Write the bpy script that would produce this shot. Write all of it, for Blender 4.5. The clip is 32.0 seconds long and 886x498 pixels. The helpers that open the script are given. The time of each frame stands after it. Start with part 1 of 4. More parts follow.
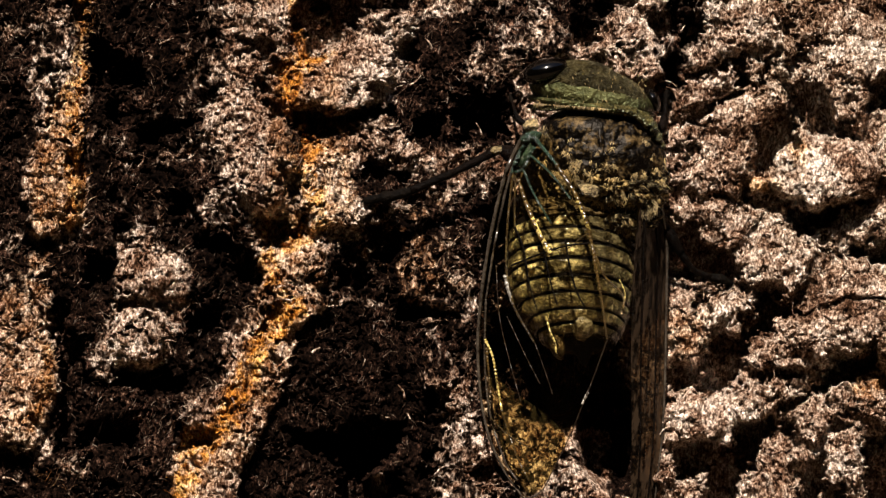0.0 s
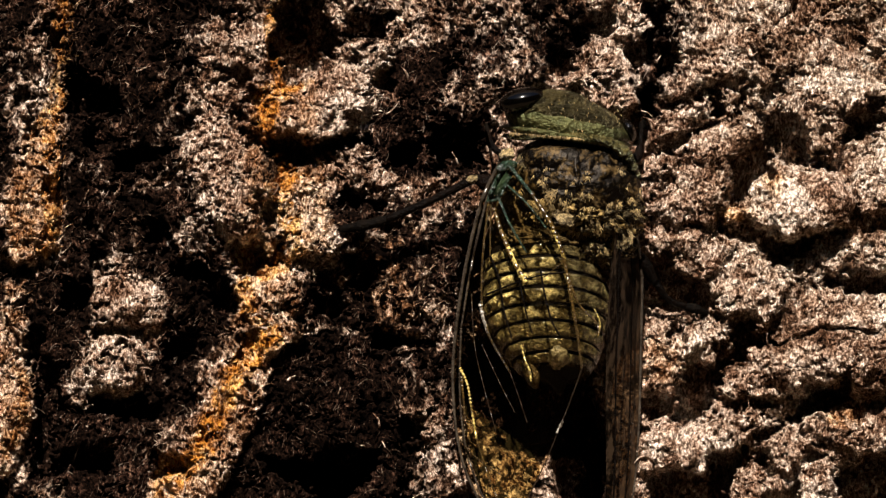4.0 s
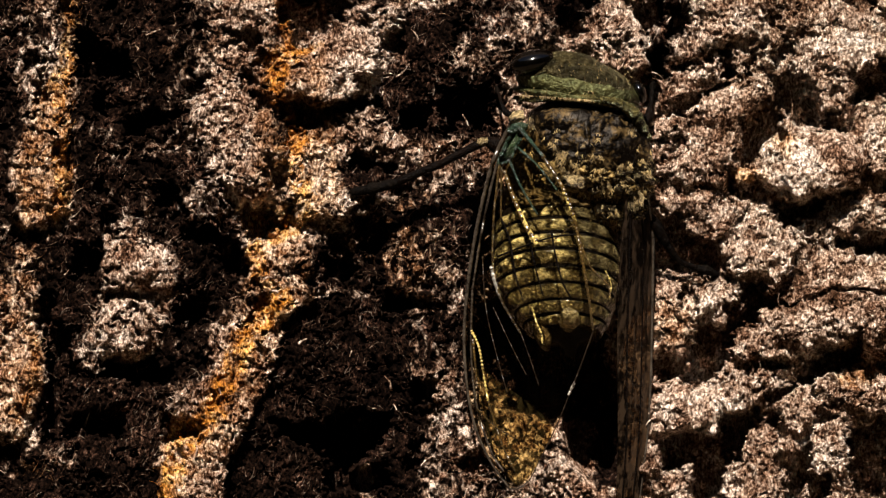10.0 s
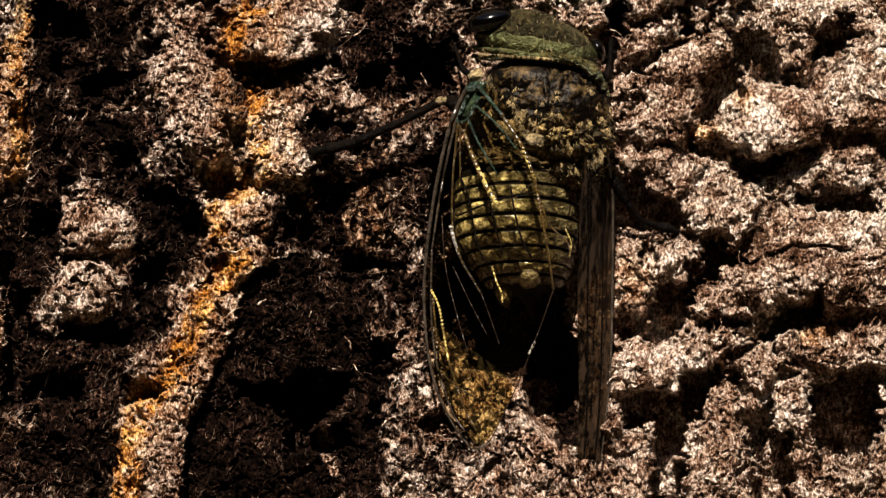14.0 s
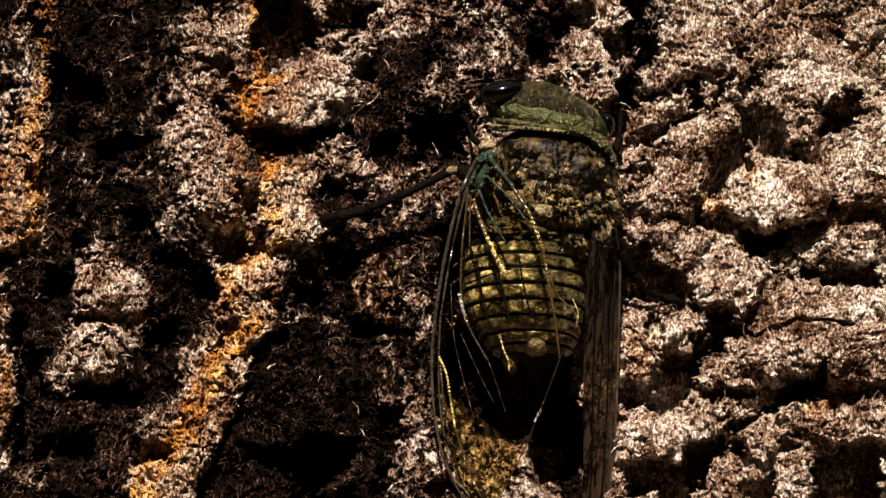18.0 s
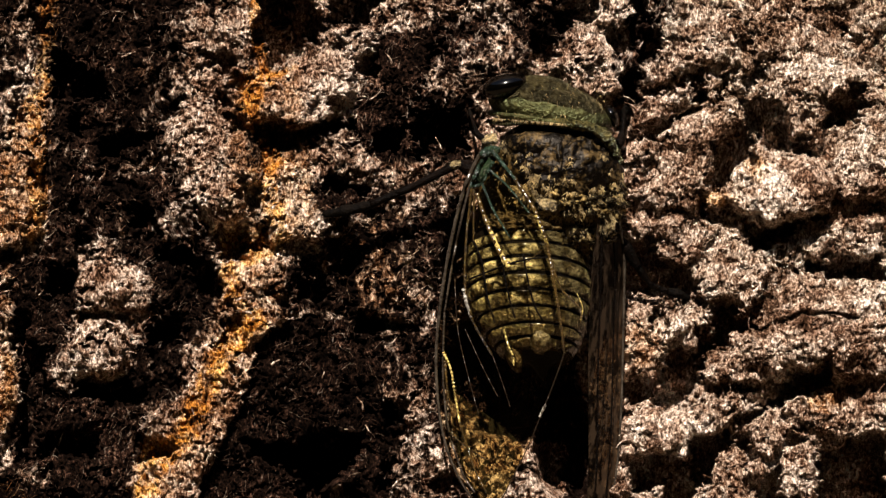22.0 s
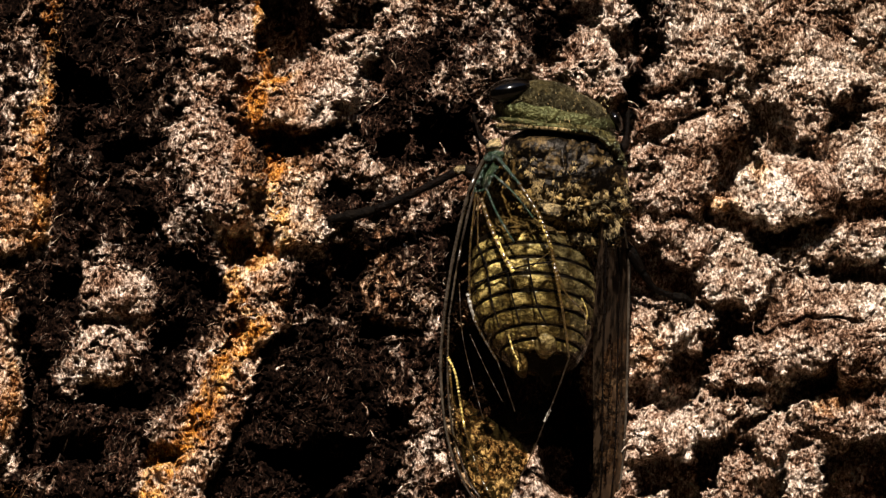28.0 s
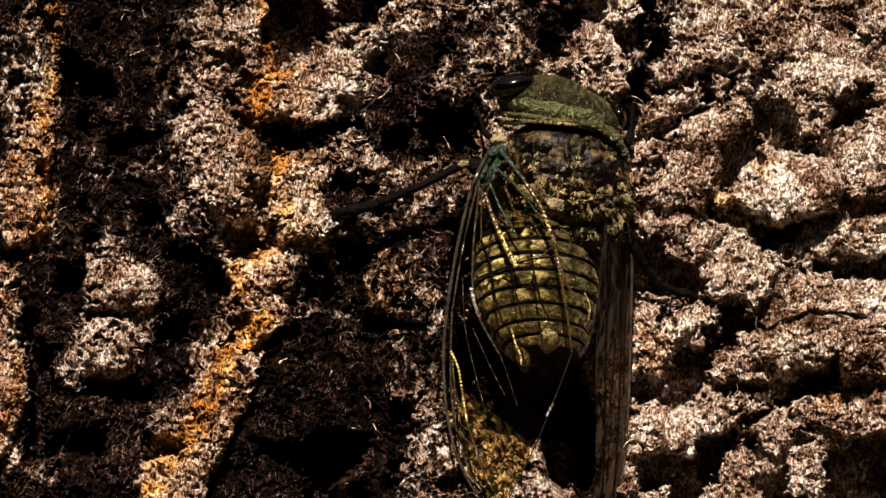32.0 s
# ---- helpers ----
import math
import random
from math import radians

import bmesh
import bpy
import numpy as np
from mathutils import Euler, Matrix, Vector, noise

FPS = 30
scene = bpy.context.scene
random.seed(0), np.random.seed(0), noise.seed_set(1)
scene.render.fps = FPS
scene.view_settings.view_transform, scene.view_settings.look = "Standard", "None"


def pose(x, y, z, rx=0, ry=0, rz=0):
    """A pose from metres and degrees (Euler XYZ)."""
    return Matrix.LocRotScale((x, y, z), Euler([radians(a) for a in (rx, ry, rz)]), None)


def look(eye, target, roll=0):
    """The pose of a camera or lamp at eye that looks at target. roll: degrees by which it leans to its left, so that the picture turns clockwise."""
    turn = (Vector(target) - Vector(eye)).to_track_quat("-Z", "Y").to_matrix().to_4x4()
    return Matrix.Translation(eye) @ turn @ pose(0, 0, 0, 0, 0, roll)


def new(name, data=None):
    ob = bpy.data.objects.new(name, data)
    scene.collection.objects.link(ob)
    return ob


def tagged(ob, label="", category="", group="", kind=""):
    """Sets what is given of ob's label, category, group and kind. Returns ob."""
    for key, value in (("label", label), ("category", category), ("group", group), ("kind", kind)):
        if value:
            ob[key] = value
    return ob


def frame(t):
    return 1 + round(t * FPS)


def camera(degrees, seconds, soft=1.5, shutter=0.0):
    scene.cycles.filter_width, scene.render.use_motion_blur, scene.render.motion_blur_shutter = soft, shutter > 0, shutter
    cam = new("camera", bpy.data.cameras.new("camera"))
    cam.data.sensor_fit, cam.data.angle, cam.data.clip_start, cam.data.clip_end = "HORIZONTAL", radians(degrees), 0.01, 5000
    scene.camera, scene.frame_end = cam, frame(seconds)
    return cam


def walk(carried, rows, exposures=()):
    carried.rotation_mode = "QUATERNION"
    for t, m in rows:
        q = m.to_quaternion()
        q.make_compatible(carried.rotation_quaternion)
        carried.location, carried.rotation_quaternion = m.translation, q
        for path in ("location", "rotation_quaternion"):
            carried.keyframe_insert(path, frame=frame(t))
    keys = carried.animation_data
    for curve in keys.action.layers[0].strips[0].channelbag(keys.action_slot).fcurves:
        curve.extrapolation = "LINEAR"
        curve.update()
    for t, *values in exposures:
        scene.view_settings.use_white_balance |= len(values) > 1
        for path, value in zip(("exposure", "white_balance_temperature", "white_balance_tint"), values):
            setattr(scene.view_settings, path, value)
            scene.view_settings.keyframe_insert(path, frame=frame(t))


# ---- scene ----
K = 0.11 / 1568          # one length unit of the plan, metres
ZC = 1.40                # height of the plan's centre above the ground
DIST = 0.70              # camera to bark


def at(t, x, z, zoom, roll):
    """A row of the path: the place on the bark it looks at, its nearness and its lean."""
    return t, look((0.0, -DIST / zoom, ZC), (x, 0.0, ZC + z), roll)


cam = camera(2 * math.degrees(math.atan(0.055 / DIST)), 32.0, soft=1.25)
walk(cam, [
    at(0, -0.00000, -0.00000, 1.0000, 0.00),
    at(0.5, -0.00195, 0.00225, 0.9983, 0.31),
    at(1, -0.00123, 0.00492, 0.9962, 0.36),
    at(1.5, -0.00141, 0.00314, 0.9967, 0.32),
    at(2, -0.00085, 0.00205, 0.9985, 0.46),
    at(2.5, 0.00067, 0.00182, 0.9986, 0.36),
    at(3, 0.00076, 0.00251, 0.9986, 0.50),
    at(3.5, 0.00229, 0.00369, 0.9977, 0.26),
    at(5.5, 0.00474, 0.00257, 0.9994, 0.30),
    at(6, 0.00518, 0.00200, 0.9985, 0.27),
    at(6.5, 0.00554, 0.00096, 0.9977, 0.17),
    at(7, 0.00630, 0.00093, 0.9977, 0.14),
    at(7.5, 0.00675, 0.00232, 0.9989, 0.08),
    at(8, 0.00632, 0.00240, 0.9991, 0.11),
    at(8.5, 0.00503, 0.00143, 0.9996, -0.06),
    at(9, 0.00407, -0.00037, 1.0000, -0.08),
    at(9.5, 0.00415, -0.00130, 0.9993, -0.15),
    at(10, 0.00169, -0.00109, 0.9985, -0.01),
    at(10.5, 0.00056, -0.00014, 0.9974, 0.17),
    at(11, 0.00074, 0.00011, 0.9987, 0.17),
    at(11.5, 0.00070, -0.00063, 0.9979, 0.26),
    at(12, -0.00059, 0.00248, 0.9968, 0.08),
    at(12.5, -0.00008, 0.00248, 0.9998, 0.14),
    at(13, 0.00485, 0.00033, 1.0003, 0.01),
    at(13.5, 0.00611, -0.00014, 1.0003, -0.30),
    at(14, 0.00671, -0.00615, 1.0019, -0.41),
    at(14.5, 0.00754, -0.00529, 1.0016, -0.56),
    at(15, 0.00406, 0.00474, 0.9990, -0.80),
    at(15.5, -0.00223, 0.00750, 0.9940, -0.24),
    at(17.5, 0.00009, 0.00274, 0.9891, 0.51),
    at(18, 0.00558, 0.00233, 0.9901, 0.53),
    at(18.5, 0.00931, 0.00222, 0.9918, 0.31),
    at(19, 0.00708, 0.00254, 0.9916, -0.06),
    at(19.5, 0.00444, 0.00162, 0.9903, 0.07),
    at(20, 0.00520, 0.00494, 0.9892, 0.30),
    at(20.5, 0.00680, 0.00647, 0.9895, 0.27),
    at(21, 0.00521, 0.00381, 0.9894, 0.36),
    at(21.5, 0.00324, 0.00152, 0.9914, 0.17),
    at(22, 0.00511, 0.00170, 0.9928, 0.27),
    at(22.5, 0.00706, 0.00255, 0.9928, 0.22),
    at(23, 0.00743, 0.00212, 0.9920, 0.11),
    at(23.5, 0.00591, 0.00219, 0.9903, 0.20),
    at(24, 0.00516, 0.00171, 0.9911, 0.25),
    at(24.5, 0.00574, 0.00258, 0.9921, 0.29),
    at(25, 0.00548, 0.00204, 0.9914, 0.26),
    at(25.5, 0.00497, 0.00153, 0.9915, 0.19),
    at(27.5, 0.00559, 0.00463, 0.9911, 0.25),
    at(28, 0.00456, 0.00232, 0.9929, 0.13),
    at(28.5, 0.00019, 0.00097, 0.9919, 0.03),
    at(29, 0.00039, 0.00177, 0.9911, 0.26),
    at(29.5, 0.00420, 0.00247, 0.9919, 0.21),
    at(30, 0.00282, 0.00180, 0.9924, 0.28),
    at(30.5, 0.00001, 0.00012, 0.9919, 0.33),
    at(31, -0.00014, -0.00029, 0.9929, 0.41),
    at(31.5, 0.00260, 0.00117, 0.9906, 0.58),
    at(32, 0.00414, 0.00158, 0.9921, 0.40),
])

# ---- light ----
# light travels down, a little to the right and into the bark
SUN = Vector((0.12, 1.0, -1.28)).normalized()
world = bpy.data.worlds.new("sky")
scene.world = world
world.use_nodes = True
wt = world.node_tree
sky = wt.nodes.new("ShaderNodeTexSky")
sky.sky_type, sky.sun_disc = "NISHITA", False
sky.sun_elevation = math.asin(-SUN.z)
sky.sun_rotation = math.atan2(-SUN.x, -SUN.y)
wt.nodes["Background"].inputs["Strength"].default_value = 0.05
wt.links.new(sky.outputs[0], wt.nodes["Background"].inputs["Color"])
lamp = bpy.data.lights.new("sun", "SUN")
lamp.energy, lamp.angle, lamp.color = 5.0, radians(0.5), (1.0, 0.886, 0.772)
sun = new("sun", lamp)
sun.matrix_world = look((0, 0, 0), SUN)
sun.location = (-3, -7, 10)
scene.view_settings.exposure = 1.14


# ---- materials ----
def nodes(name, rough=0.6, metal=0.0, spec=0.5):
    m = bpy.data.materials.new(name)
    m.use_nodes = True
    b = m.node_tree.nodes["Principled BSDF"]
    b.inputs["Roughness"].default_value = rough
    b.inputs["Metallic"].default_value = metal
    b.inputs["Specular IOR Level"].default_value = spec
    return m, m.node_tree, b


def noise_of(nt, scale, detail=4.0, rough=0.6, stretch=(1, 1, 1), kind="NOISE"):
    co = nt.nodes.new("ShaderNodeTexCoord")
    mp = nt.nodes.new("ShaderNodeMapping")
    mp.inputs["Scale"].default_value = stretch
    nt.links.new(co.outputs["Object"], mp.inputs[0])
    if kind == "NOISE":
        n = nt.nodes.new("ShaderNodeTexNoise")
        n.inputs["Detail"].default_value, n.inputs["Roughness"].default_value = detail, rough
    else:
        n = nt.nodes.new("ShaderNodeTexVoronoi")
    n.inputs["Scale"].default_value = scale
    nt.links.new(mp.outputs[0], n.inputs["Vector"])
    return n.outputs[0]


def ramp(nt, fac, *stops):
    r = nt.nodes.new("ShaderNodeValToRGB")
    while len(r.color_ramp.elements) < len(stops):
        r.color_ramp.elements.new(0.5)
    for e, (p, c) in zip(r.color_ramp.elements, stops):
        e.position = p
        e.color = (*c, 1) if isinstance(c, tuple) else (c, c, c, 1)
    nt.links.new(fac, r.inputs[0])
    return r.outputs[0]


def mix(nt, fac, a, b, mode="MIX"):
    m = nt.nodes.new("ShaderNodeMix")
    m.data_type, m.blend_type = "RGBA", mode
    for sock, v in ((m.inputs[0], fac), (m.inputs[6], a), (m.inputs[7], b)):
        if isinstance(v, (int, float)):
            sock.default_value = v
        elif isinstance(v, tuple):
            sock.default_value = (*v, 1)
        else:
            nt.links.new(v, sock)
    return m.outputs[2]


def bump(nt, b, height, dist, strength=1.0):
    n = nt.nodes.new("ShaderNodeBump")
    n.inputs["Distance"].default_value, n.inputs["Strength"].default_value = dist, strength
    nt.links.new(height, n.inputs["Height"])
    nt.links.new(n.outputs[0], b.inputs["Normal"])


def mottled(name, c1, c2, scale, rough=0.6, spec=0.5, relief=0.0, lo=0.4, hi=0.6, coat=0.0, tint=None):
    """Two colours in patches, with a fine grain over them."""
    m, nt, b = nodes(name, rough, 0.0, spec)
    f = mix(nt, 0.5, noise_of(nt, scale, 3, 0.6), noise_of(nt, scale * 4.5, 3, 0.65))
    col = ramp(nt, f, (lo, c1), (hi, c2))
    g = noise_of(nt, scale * 7, 3, 0.6)
    col = mix(nt, 0.55, col, ramp(nt, g, (0.3, 0.45), (0.7, 1.5)), "MULTIPLY")
    nt.links.new(col, b.inputs["Base Color"])
    if tint:
        b.inputs["Specular Tint"].default_value = (*tint, 1)
    if coat:
        b.inputs["Coat Weight"].default_value = coat
        b.inputs["Coat Roughness"].default_value = 0.12
    if relief:
        bump(nt, b, g, relief)
    return m


def bark_material():
    m, nt, b = nodes("bark", 0.95, 0.0, 0.02)

    def attr(n):
        a = nt.nodes.new("ShaderNodeAttribute")
        a.attribute_name = n
        return a.outputs["Fac"]

    big = noise_of(nt, 110, 5, 0.65)
    mid = noise_of(nt, 520, 5, 0.7)
    fibre = noise_of(nt, 2700, 4, 0.75, (1, 1, 0.55))

    def weighted(*terms):
        total = None
        for sock, k in terms:
            n = nt.nodes.new("ShaderNodeMath")
            n.operation = "MULTIPLY_ADD"
            nt.links.new(sock, n.inputs[0])
            n.inputs[1].default_value = k
            n.inputs[2].default_value = 0.0
            if total is not None:
                nt.links.new(total, n.inputs[2])
            total = n.outputs[0]
        return total

    tone = weighted((big, 0.30), (mid, 0.38), (fibre, 0.32))
    pale = ramp(nt, tone, (0.42, (0.038, 0.018, 0.009)), (0.468, (0.17, 0.086, 0.052)), (0.518, (0.45, 0.312, 0.228)), (0.583, (0.87, 0.730, 0.625)))
    bleached = ramp(nt, tone, (0.42, (0.045, 0.022, 0.011)), (0.462, (0.20, 0.115, 0.070)), (0.512, (0.51, 0.385, 0.285)), (0.575, (0.91, 0.82, 0.72)))
    # near-black tone, for the dark patches and the shade painted into hollows
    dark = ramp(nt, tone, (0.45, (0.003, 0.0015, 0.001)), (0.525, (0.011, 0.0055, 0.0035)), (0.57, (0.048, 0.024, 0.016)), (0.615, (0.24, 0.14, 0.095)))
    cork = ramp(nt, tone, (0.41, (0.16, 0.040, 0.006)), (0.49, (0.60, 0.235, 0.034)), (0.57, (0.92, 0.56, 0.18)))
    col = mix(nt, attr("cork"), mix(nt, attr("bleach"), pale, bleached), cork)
    col = mix(nt, attr("darkened"), col, dark)
    col = mix(nt, 0.85, col, ramp(nt, fibre, (0.39, 0.22), (0.50, 1.0), (0.60, 1.9)), "MULTIPLY")
    nt.links.new(col, b.inputs["Base Color"])
    bump(nt, b, weighted((mid, 0.5), (fibre, 0.5)), 0.0022, 1.0)
    return m


BARK = bark_material()
MAT_CORE = mottled("old_bark", (0.10, 0.07, 0.05), (0.30, 0.23, 0.18), 40, 0.9, 0.2, 0.004)
MAT_SOIL = mottled("leaf_litter", (0.05, 0.035, 0.02), (0.13, 0.09, 0.05), 3, 0.95, 0.2, 0.02)
MAT_SKY_BLOCK = mottled("woods", (0.010, 0.016, 0.006), (0.045, 0.06, 0.02), 0.8, 0.95, 0.1)

# ---- structure: the ground and an unseen wall, as of woods, that blocks low sky ----


def mesh_object(name, verts, faces, mat, parent=None, smooth=True):
    me = bpy.data.meshes.new(name)
    me.from_pydata(verts, [], faces)
    if smooth:
        me.polygons.foreach_set("use_smooth", [True] * len(me.polygons))
    me.materials.append(mat)
    ob = new(name, me)
    ob.parent = parent
    return ob


def ground():
    rings, n = (0.0, 0.6, 1.5, 4, 10, 40, 400, 3000), 48
    v, f = [], []
    for r in rings:
        for i in range(n):
            a = 2 * math.pi * i / n
            z = 0.05 * noise.noise((r * math.cos(a), r * math.sin(a), 0)) if 1 < r < 40 else 0
            v.append((r * math.cos(a), 0.3 + r * math.sin(a), z))
    for j in range(len(rings) - 1):
        for i in range(n):
            k = (i + 1) % n
            f.append((j * n + i, (j + 1) * n + i, (j + 1) * n + k, j * n + k))
    ob = mesh_object("ground", v, f, MAT_SOIL)
    tagged(ob, "dark brown leaf litter on the forest floor", "ground", kind="structure")


# added out of view: a dark ring wall that keeps the sky fill low
def woods():
    n, v, f = 72, [], []
    levels = (-0.3, 2, 5, 8, 9)
    for j, z in enumerate(levels):
        for i in range(n):
            a = 2 * math.pi * i / n
            r = 9 + 0.9 * noise.noise((3 * math.cos(a), 3 * math.sin(a), z * 0.5))
            top = 1.2 * noise.noise((9 * math.cos(a), 9 * math.sin(a), 7)) if j == 4 else 0
            v.append((r * math.cos(a), 0.3 + r * math.sin(a), z + top))
    for j in range(len(levels) - 1):
        for i in range(n):
            k = (i + 1) % n
            f.append((j * n + i, j * n + k, (j + 1) * n + k, (j + 1) * n + i))
    ob = mesh_object("backdrop", v, f, MAT_SKY_BLOCK)
    tagged(ob, "unseen dark green wall added round the tree to dim the sky light", "woods", kind="structure")


ground()
woods()

# ---- the trunk ----
RAD, AXIS_X = 0.36, 0.022


def hash2(ix, iy, seed):
    h = (ix.astype(np.int64) * 374761393 + iy.astype(np.int64) * 668265263 + seed * 974711 + 77777) & 0xFFFFFFFF
    h = ((h ^ (h >> 13)) * 1274126177) & 0xFFFFFFFF
    h = ((h ^ (h >> 15)) * 2246822519) & 0xFFFFFFFF
    return ((h ^ (h >> 16)) & 0xFFFFFF) / float(0x1000000)


def perlin(x, y, seed):
    ix, iy = np.floor(x), np.floor(y)
    fx, fy = x - ix, y - iy
    u, w = fx * fx * fx * (fx * (fx * 6 - 15) + 10), fy * fy * fy * (fy * (fy * 6 - 15) + 10)
    out = 0
    for dx in (0, 1):
        for dy in (0, 1):
            a = hash2(ix + dx, iy + dy, seed) * 2 * math.pi
            g = np.cos(a) * (fx - dx) + np.sin(a) * (fy - dy)
            out = out + g * (u if dx else 1 - u) * (w if dy else 1 - w)
    return out * 1.5


def fbm(x, y, size, octaves, seed, gain=0.5, ridged=0):
    out, amp, tot = 0, 1.0, 0
    for o in range(octaves):
        n = perlin(x / size, y / size, seed + o)
        out = out + amp * (n if not ridged else ridged * (1 - 2 * np.abs(n)))
        tot += amp
        amp, size = amp * gain, size * 0.5
    return out / tot


def cells(x, y, size, seed):
    """Distance to the nearest and second nearest of scattered points, in cell sizes, and the nearest one's own number."""
    x, y = x / size, y / size
    ix, iy = np.floor(x), np.floor(y)
    d1, d2, own = np.full(x.shape, 9.0), np.full(x.shape, 9.0), np.zeros(x.shape)
    for dx in (-1, 0, 1):
        for dy in (-1, 0, 1):
            cx, cy = ix + dx, iy + dy
            px, py = cx + hash2(cx, cy, seed), cy + hash2(cx, cy, seed + 1)
            d = np.hypot(x - px, y - py)
            near = d < d1
            d2 = np.where(near, d1, np.minimum(d2, d))
            own = np.where(near, hash2(cx, cy, seed + 2), own)
            d1 = np.where(near, d, d1)
    return d1, d2, own


def smooth(a, b, x):
    t = np.clip((x - a) / (b - a), 0, 1)
    return t * t * (3 - 2 * t)


class Bark:
    """The relief of the bark and its tones of colour, over the plan: x to the right, y down, h outwards."""

    def __init__(self, x0, x1, y0, y1, step):
        gx, gy = np.arange(x0, x1, step), np.arange(y0, y1, step)
        self.nx, self.ny, self.step = len(gx), len(gy), step
        self.X, self.Y = np.meshgrid(gx, gy)
        # features are laid out on gently warped coordinates, so that no edge is straight
        self.x = self.X + 16 * fbm(self.X, self.Y, 60, 4, 11, 0.6)
        self.y = self.Y + 16 * fbm(self.X, self.Y, 60, 4, 23, 0.6)
        self.fx = self.X + 7 * fbm(self.X, self.Y, 34, 3, 29, 0.6) + 7 * fbm(self.X, self.Y, 90, 2, 37)
        self.fy = self.Y + 7 * fbm(self.X, self.Y, 34, 3, 43, 0.6) + 7 * fbm(self.X, self.Y, 90, 2, 53)
        self.fray = fbm(self.X, self.Y, 16, 3, 59, 0.7) + 0.9 * fbm(self.X, self.Y, 44, 3, 67, 0.65)
        self.h = np.zeros_like(self.X)
        self.darkened = np.zeros_like(self.X)
        self.cork = np.zeros_like(self.X)
        self.bleach = smooth(1100, 1420, self.fx) * (1 - 0.6 * smooth(420, 620, self.fy)) * np.clip(0.5 + 0.9 * fbm(self.X, self.Y, 120, 3, 91), 0, 1)

    def index(self, cx, cy):
        return (min(max(int((cy - self.Y[0, 0]) / self.step), 0), self.ny - 1), min(max(int((cx - self.X[0, 0]) / self.step), 0), self.nx - 1))

    def local(self, cx, cy, rx, ry, turn):
        c, s = math.cos(radians(turn)), math.sin(radians(turn))
        i, j = self.index(cx, cy)
        dx, dy = self.x - self.x[i, j] + self.X[i, j] - cx, self.y - self.y[i, j] + self.Y[i, j] - cy
        return (c * dx + s * dy) / rx, (c * dy - s * dx) / ry

    def bared(self, cx, cy, rx, ry, amount, turn=0):
        u, v = self.local(cx, cy, rx, ry, turn)
        self.cork = np.maximum(self.cork, amount * (1 - smooth(0.55, 1.2, np.hypot(u, v))))

    def side_of(self, pts):
        """Signed distance to a line of points from the top down; positive to its right."""
        best, sign = np.full(self.X.shape, 1e9), np.ones_like(self.X)
        for (ax, ay), (bx, by) in zip(pts, pts[1:]):
            ex, ey = bx - ax, by - ay
            dx, dy = self.fx - ax, self.fy - ay
            t = np.clip((dx * ex + dy * ey) / (ex * ex + ey * ey), 0, 1)
            d = np.hypot(dx - t * ex, dy - t * ey)
            near = d < best
            best = np.where(near, d, best)
            sign = np.where(near, np.sign(dx * ey - dy * ex), sign)
        return best * sign

    def outline(self, pts, grow=60):
        """Depth inside a closed outline, positive inward, over the part of the plan round it; the edge wanders a little."""
        p = np.array(pts, float)
        r0, c0 = self.index(p[:, 0].min() - grow, p[:, 1].min() - grow)
        r1, c1 = self.index(p[:, 0].max() + grow, p[:, 1].max() + grow)
        at = np.s_[r0:r1 + 1, c0:c1 + 1]
        x, y = self.fx[at], self.fy[at]
        best, odd = np.full(x.shape, 1e9), np.zeros(x.shape, bool)
        for (ax, ay), (bx, by) in zip(p, np.roll(p, -1, 0)):
            ex, ey = bx - ax, by - ay
            t = np.clip(((x - ax) * ex + (y - ay) * ey) / (ex * ex + ey * ey), 0, 1)
            best = np.minimum(best, np.hypot(x - ax - t * ex, y - ay - t * ey))
            if by != ay:
                odd ^= ((ay > y) != (by > y)) & (x < ax + (y - ay) * ex / ey)
        return at, np.where(odd, best, -best)

    def plate(self, pts, lift, edge=9, dome=0.35, tilt=0.16):
        """A raised plate of bark with a steep rim and a slightly domed top, which stands off further towards its lower edge."""
        at, s = self.outline(pts)
        lean = tilt * (self.fy[at] - np.mean(pts, 0)[1]) + 0.35 * tilt * (self.fx[at] - np.mean(pts, 0)[0])
        self.h[at] += np.clip(lean, -18, 18) * smooth(-edge, edge, s)
        s = s + 11 * self.fray[at]
        self.h[at] += lift * ((1 - dome) * smooth(-edge, edge, s) + dome * smooth(0, 45, s))

    def pit(self, pts, depth, edge=5):
        at, s = self.outline(pts)
        self.h[at] -= depth * smooth(-edge, edge, s + 17 * self.fray[at])

    def tint(self, pts, darkened=0.0, cork=0.0, edge=14):
        at, s = self.outline(pts)
        w = smooth(-edge, edge, s + 9 * self.fray[at])
        self.darkened[at] += darkened * w
        self.cork[at] = np.maximum(self.cork[at], cork * w)

    def seam(self, pts, wide, depth, cork):
        """A groove of bared cork along a line; wide is its half width."""
        d = np.abs(self.side_of(pts)) + 7 * self.fray
        self.h -= depth * (1 - smooth(0.2 * wide, wide, d))
        self.cork = np.maximum(self.cork, cork * (1 - smooth(0.65 * wide, 1.25 * wide, d)))


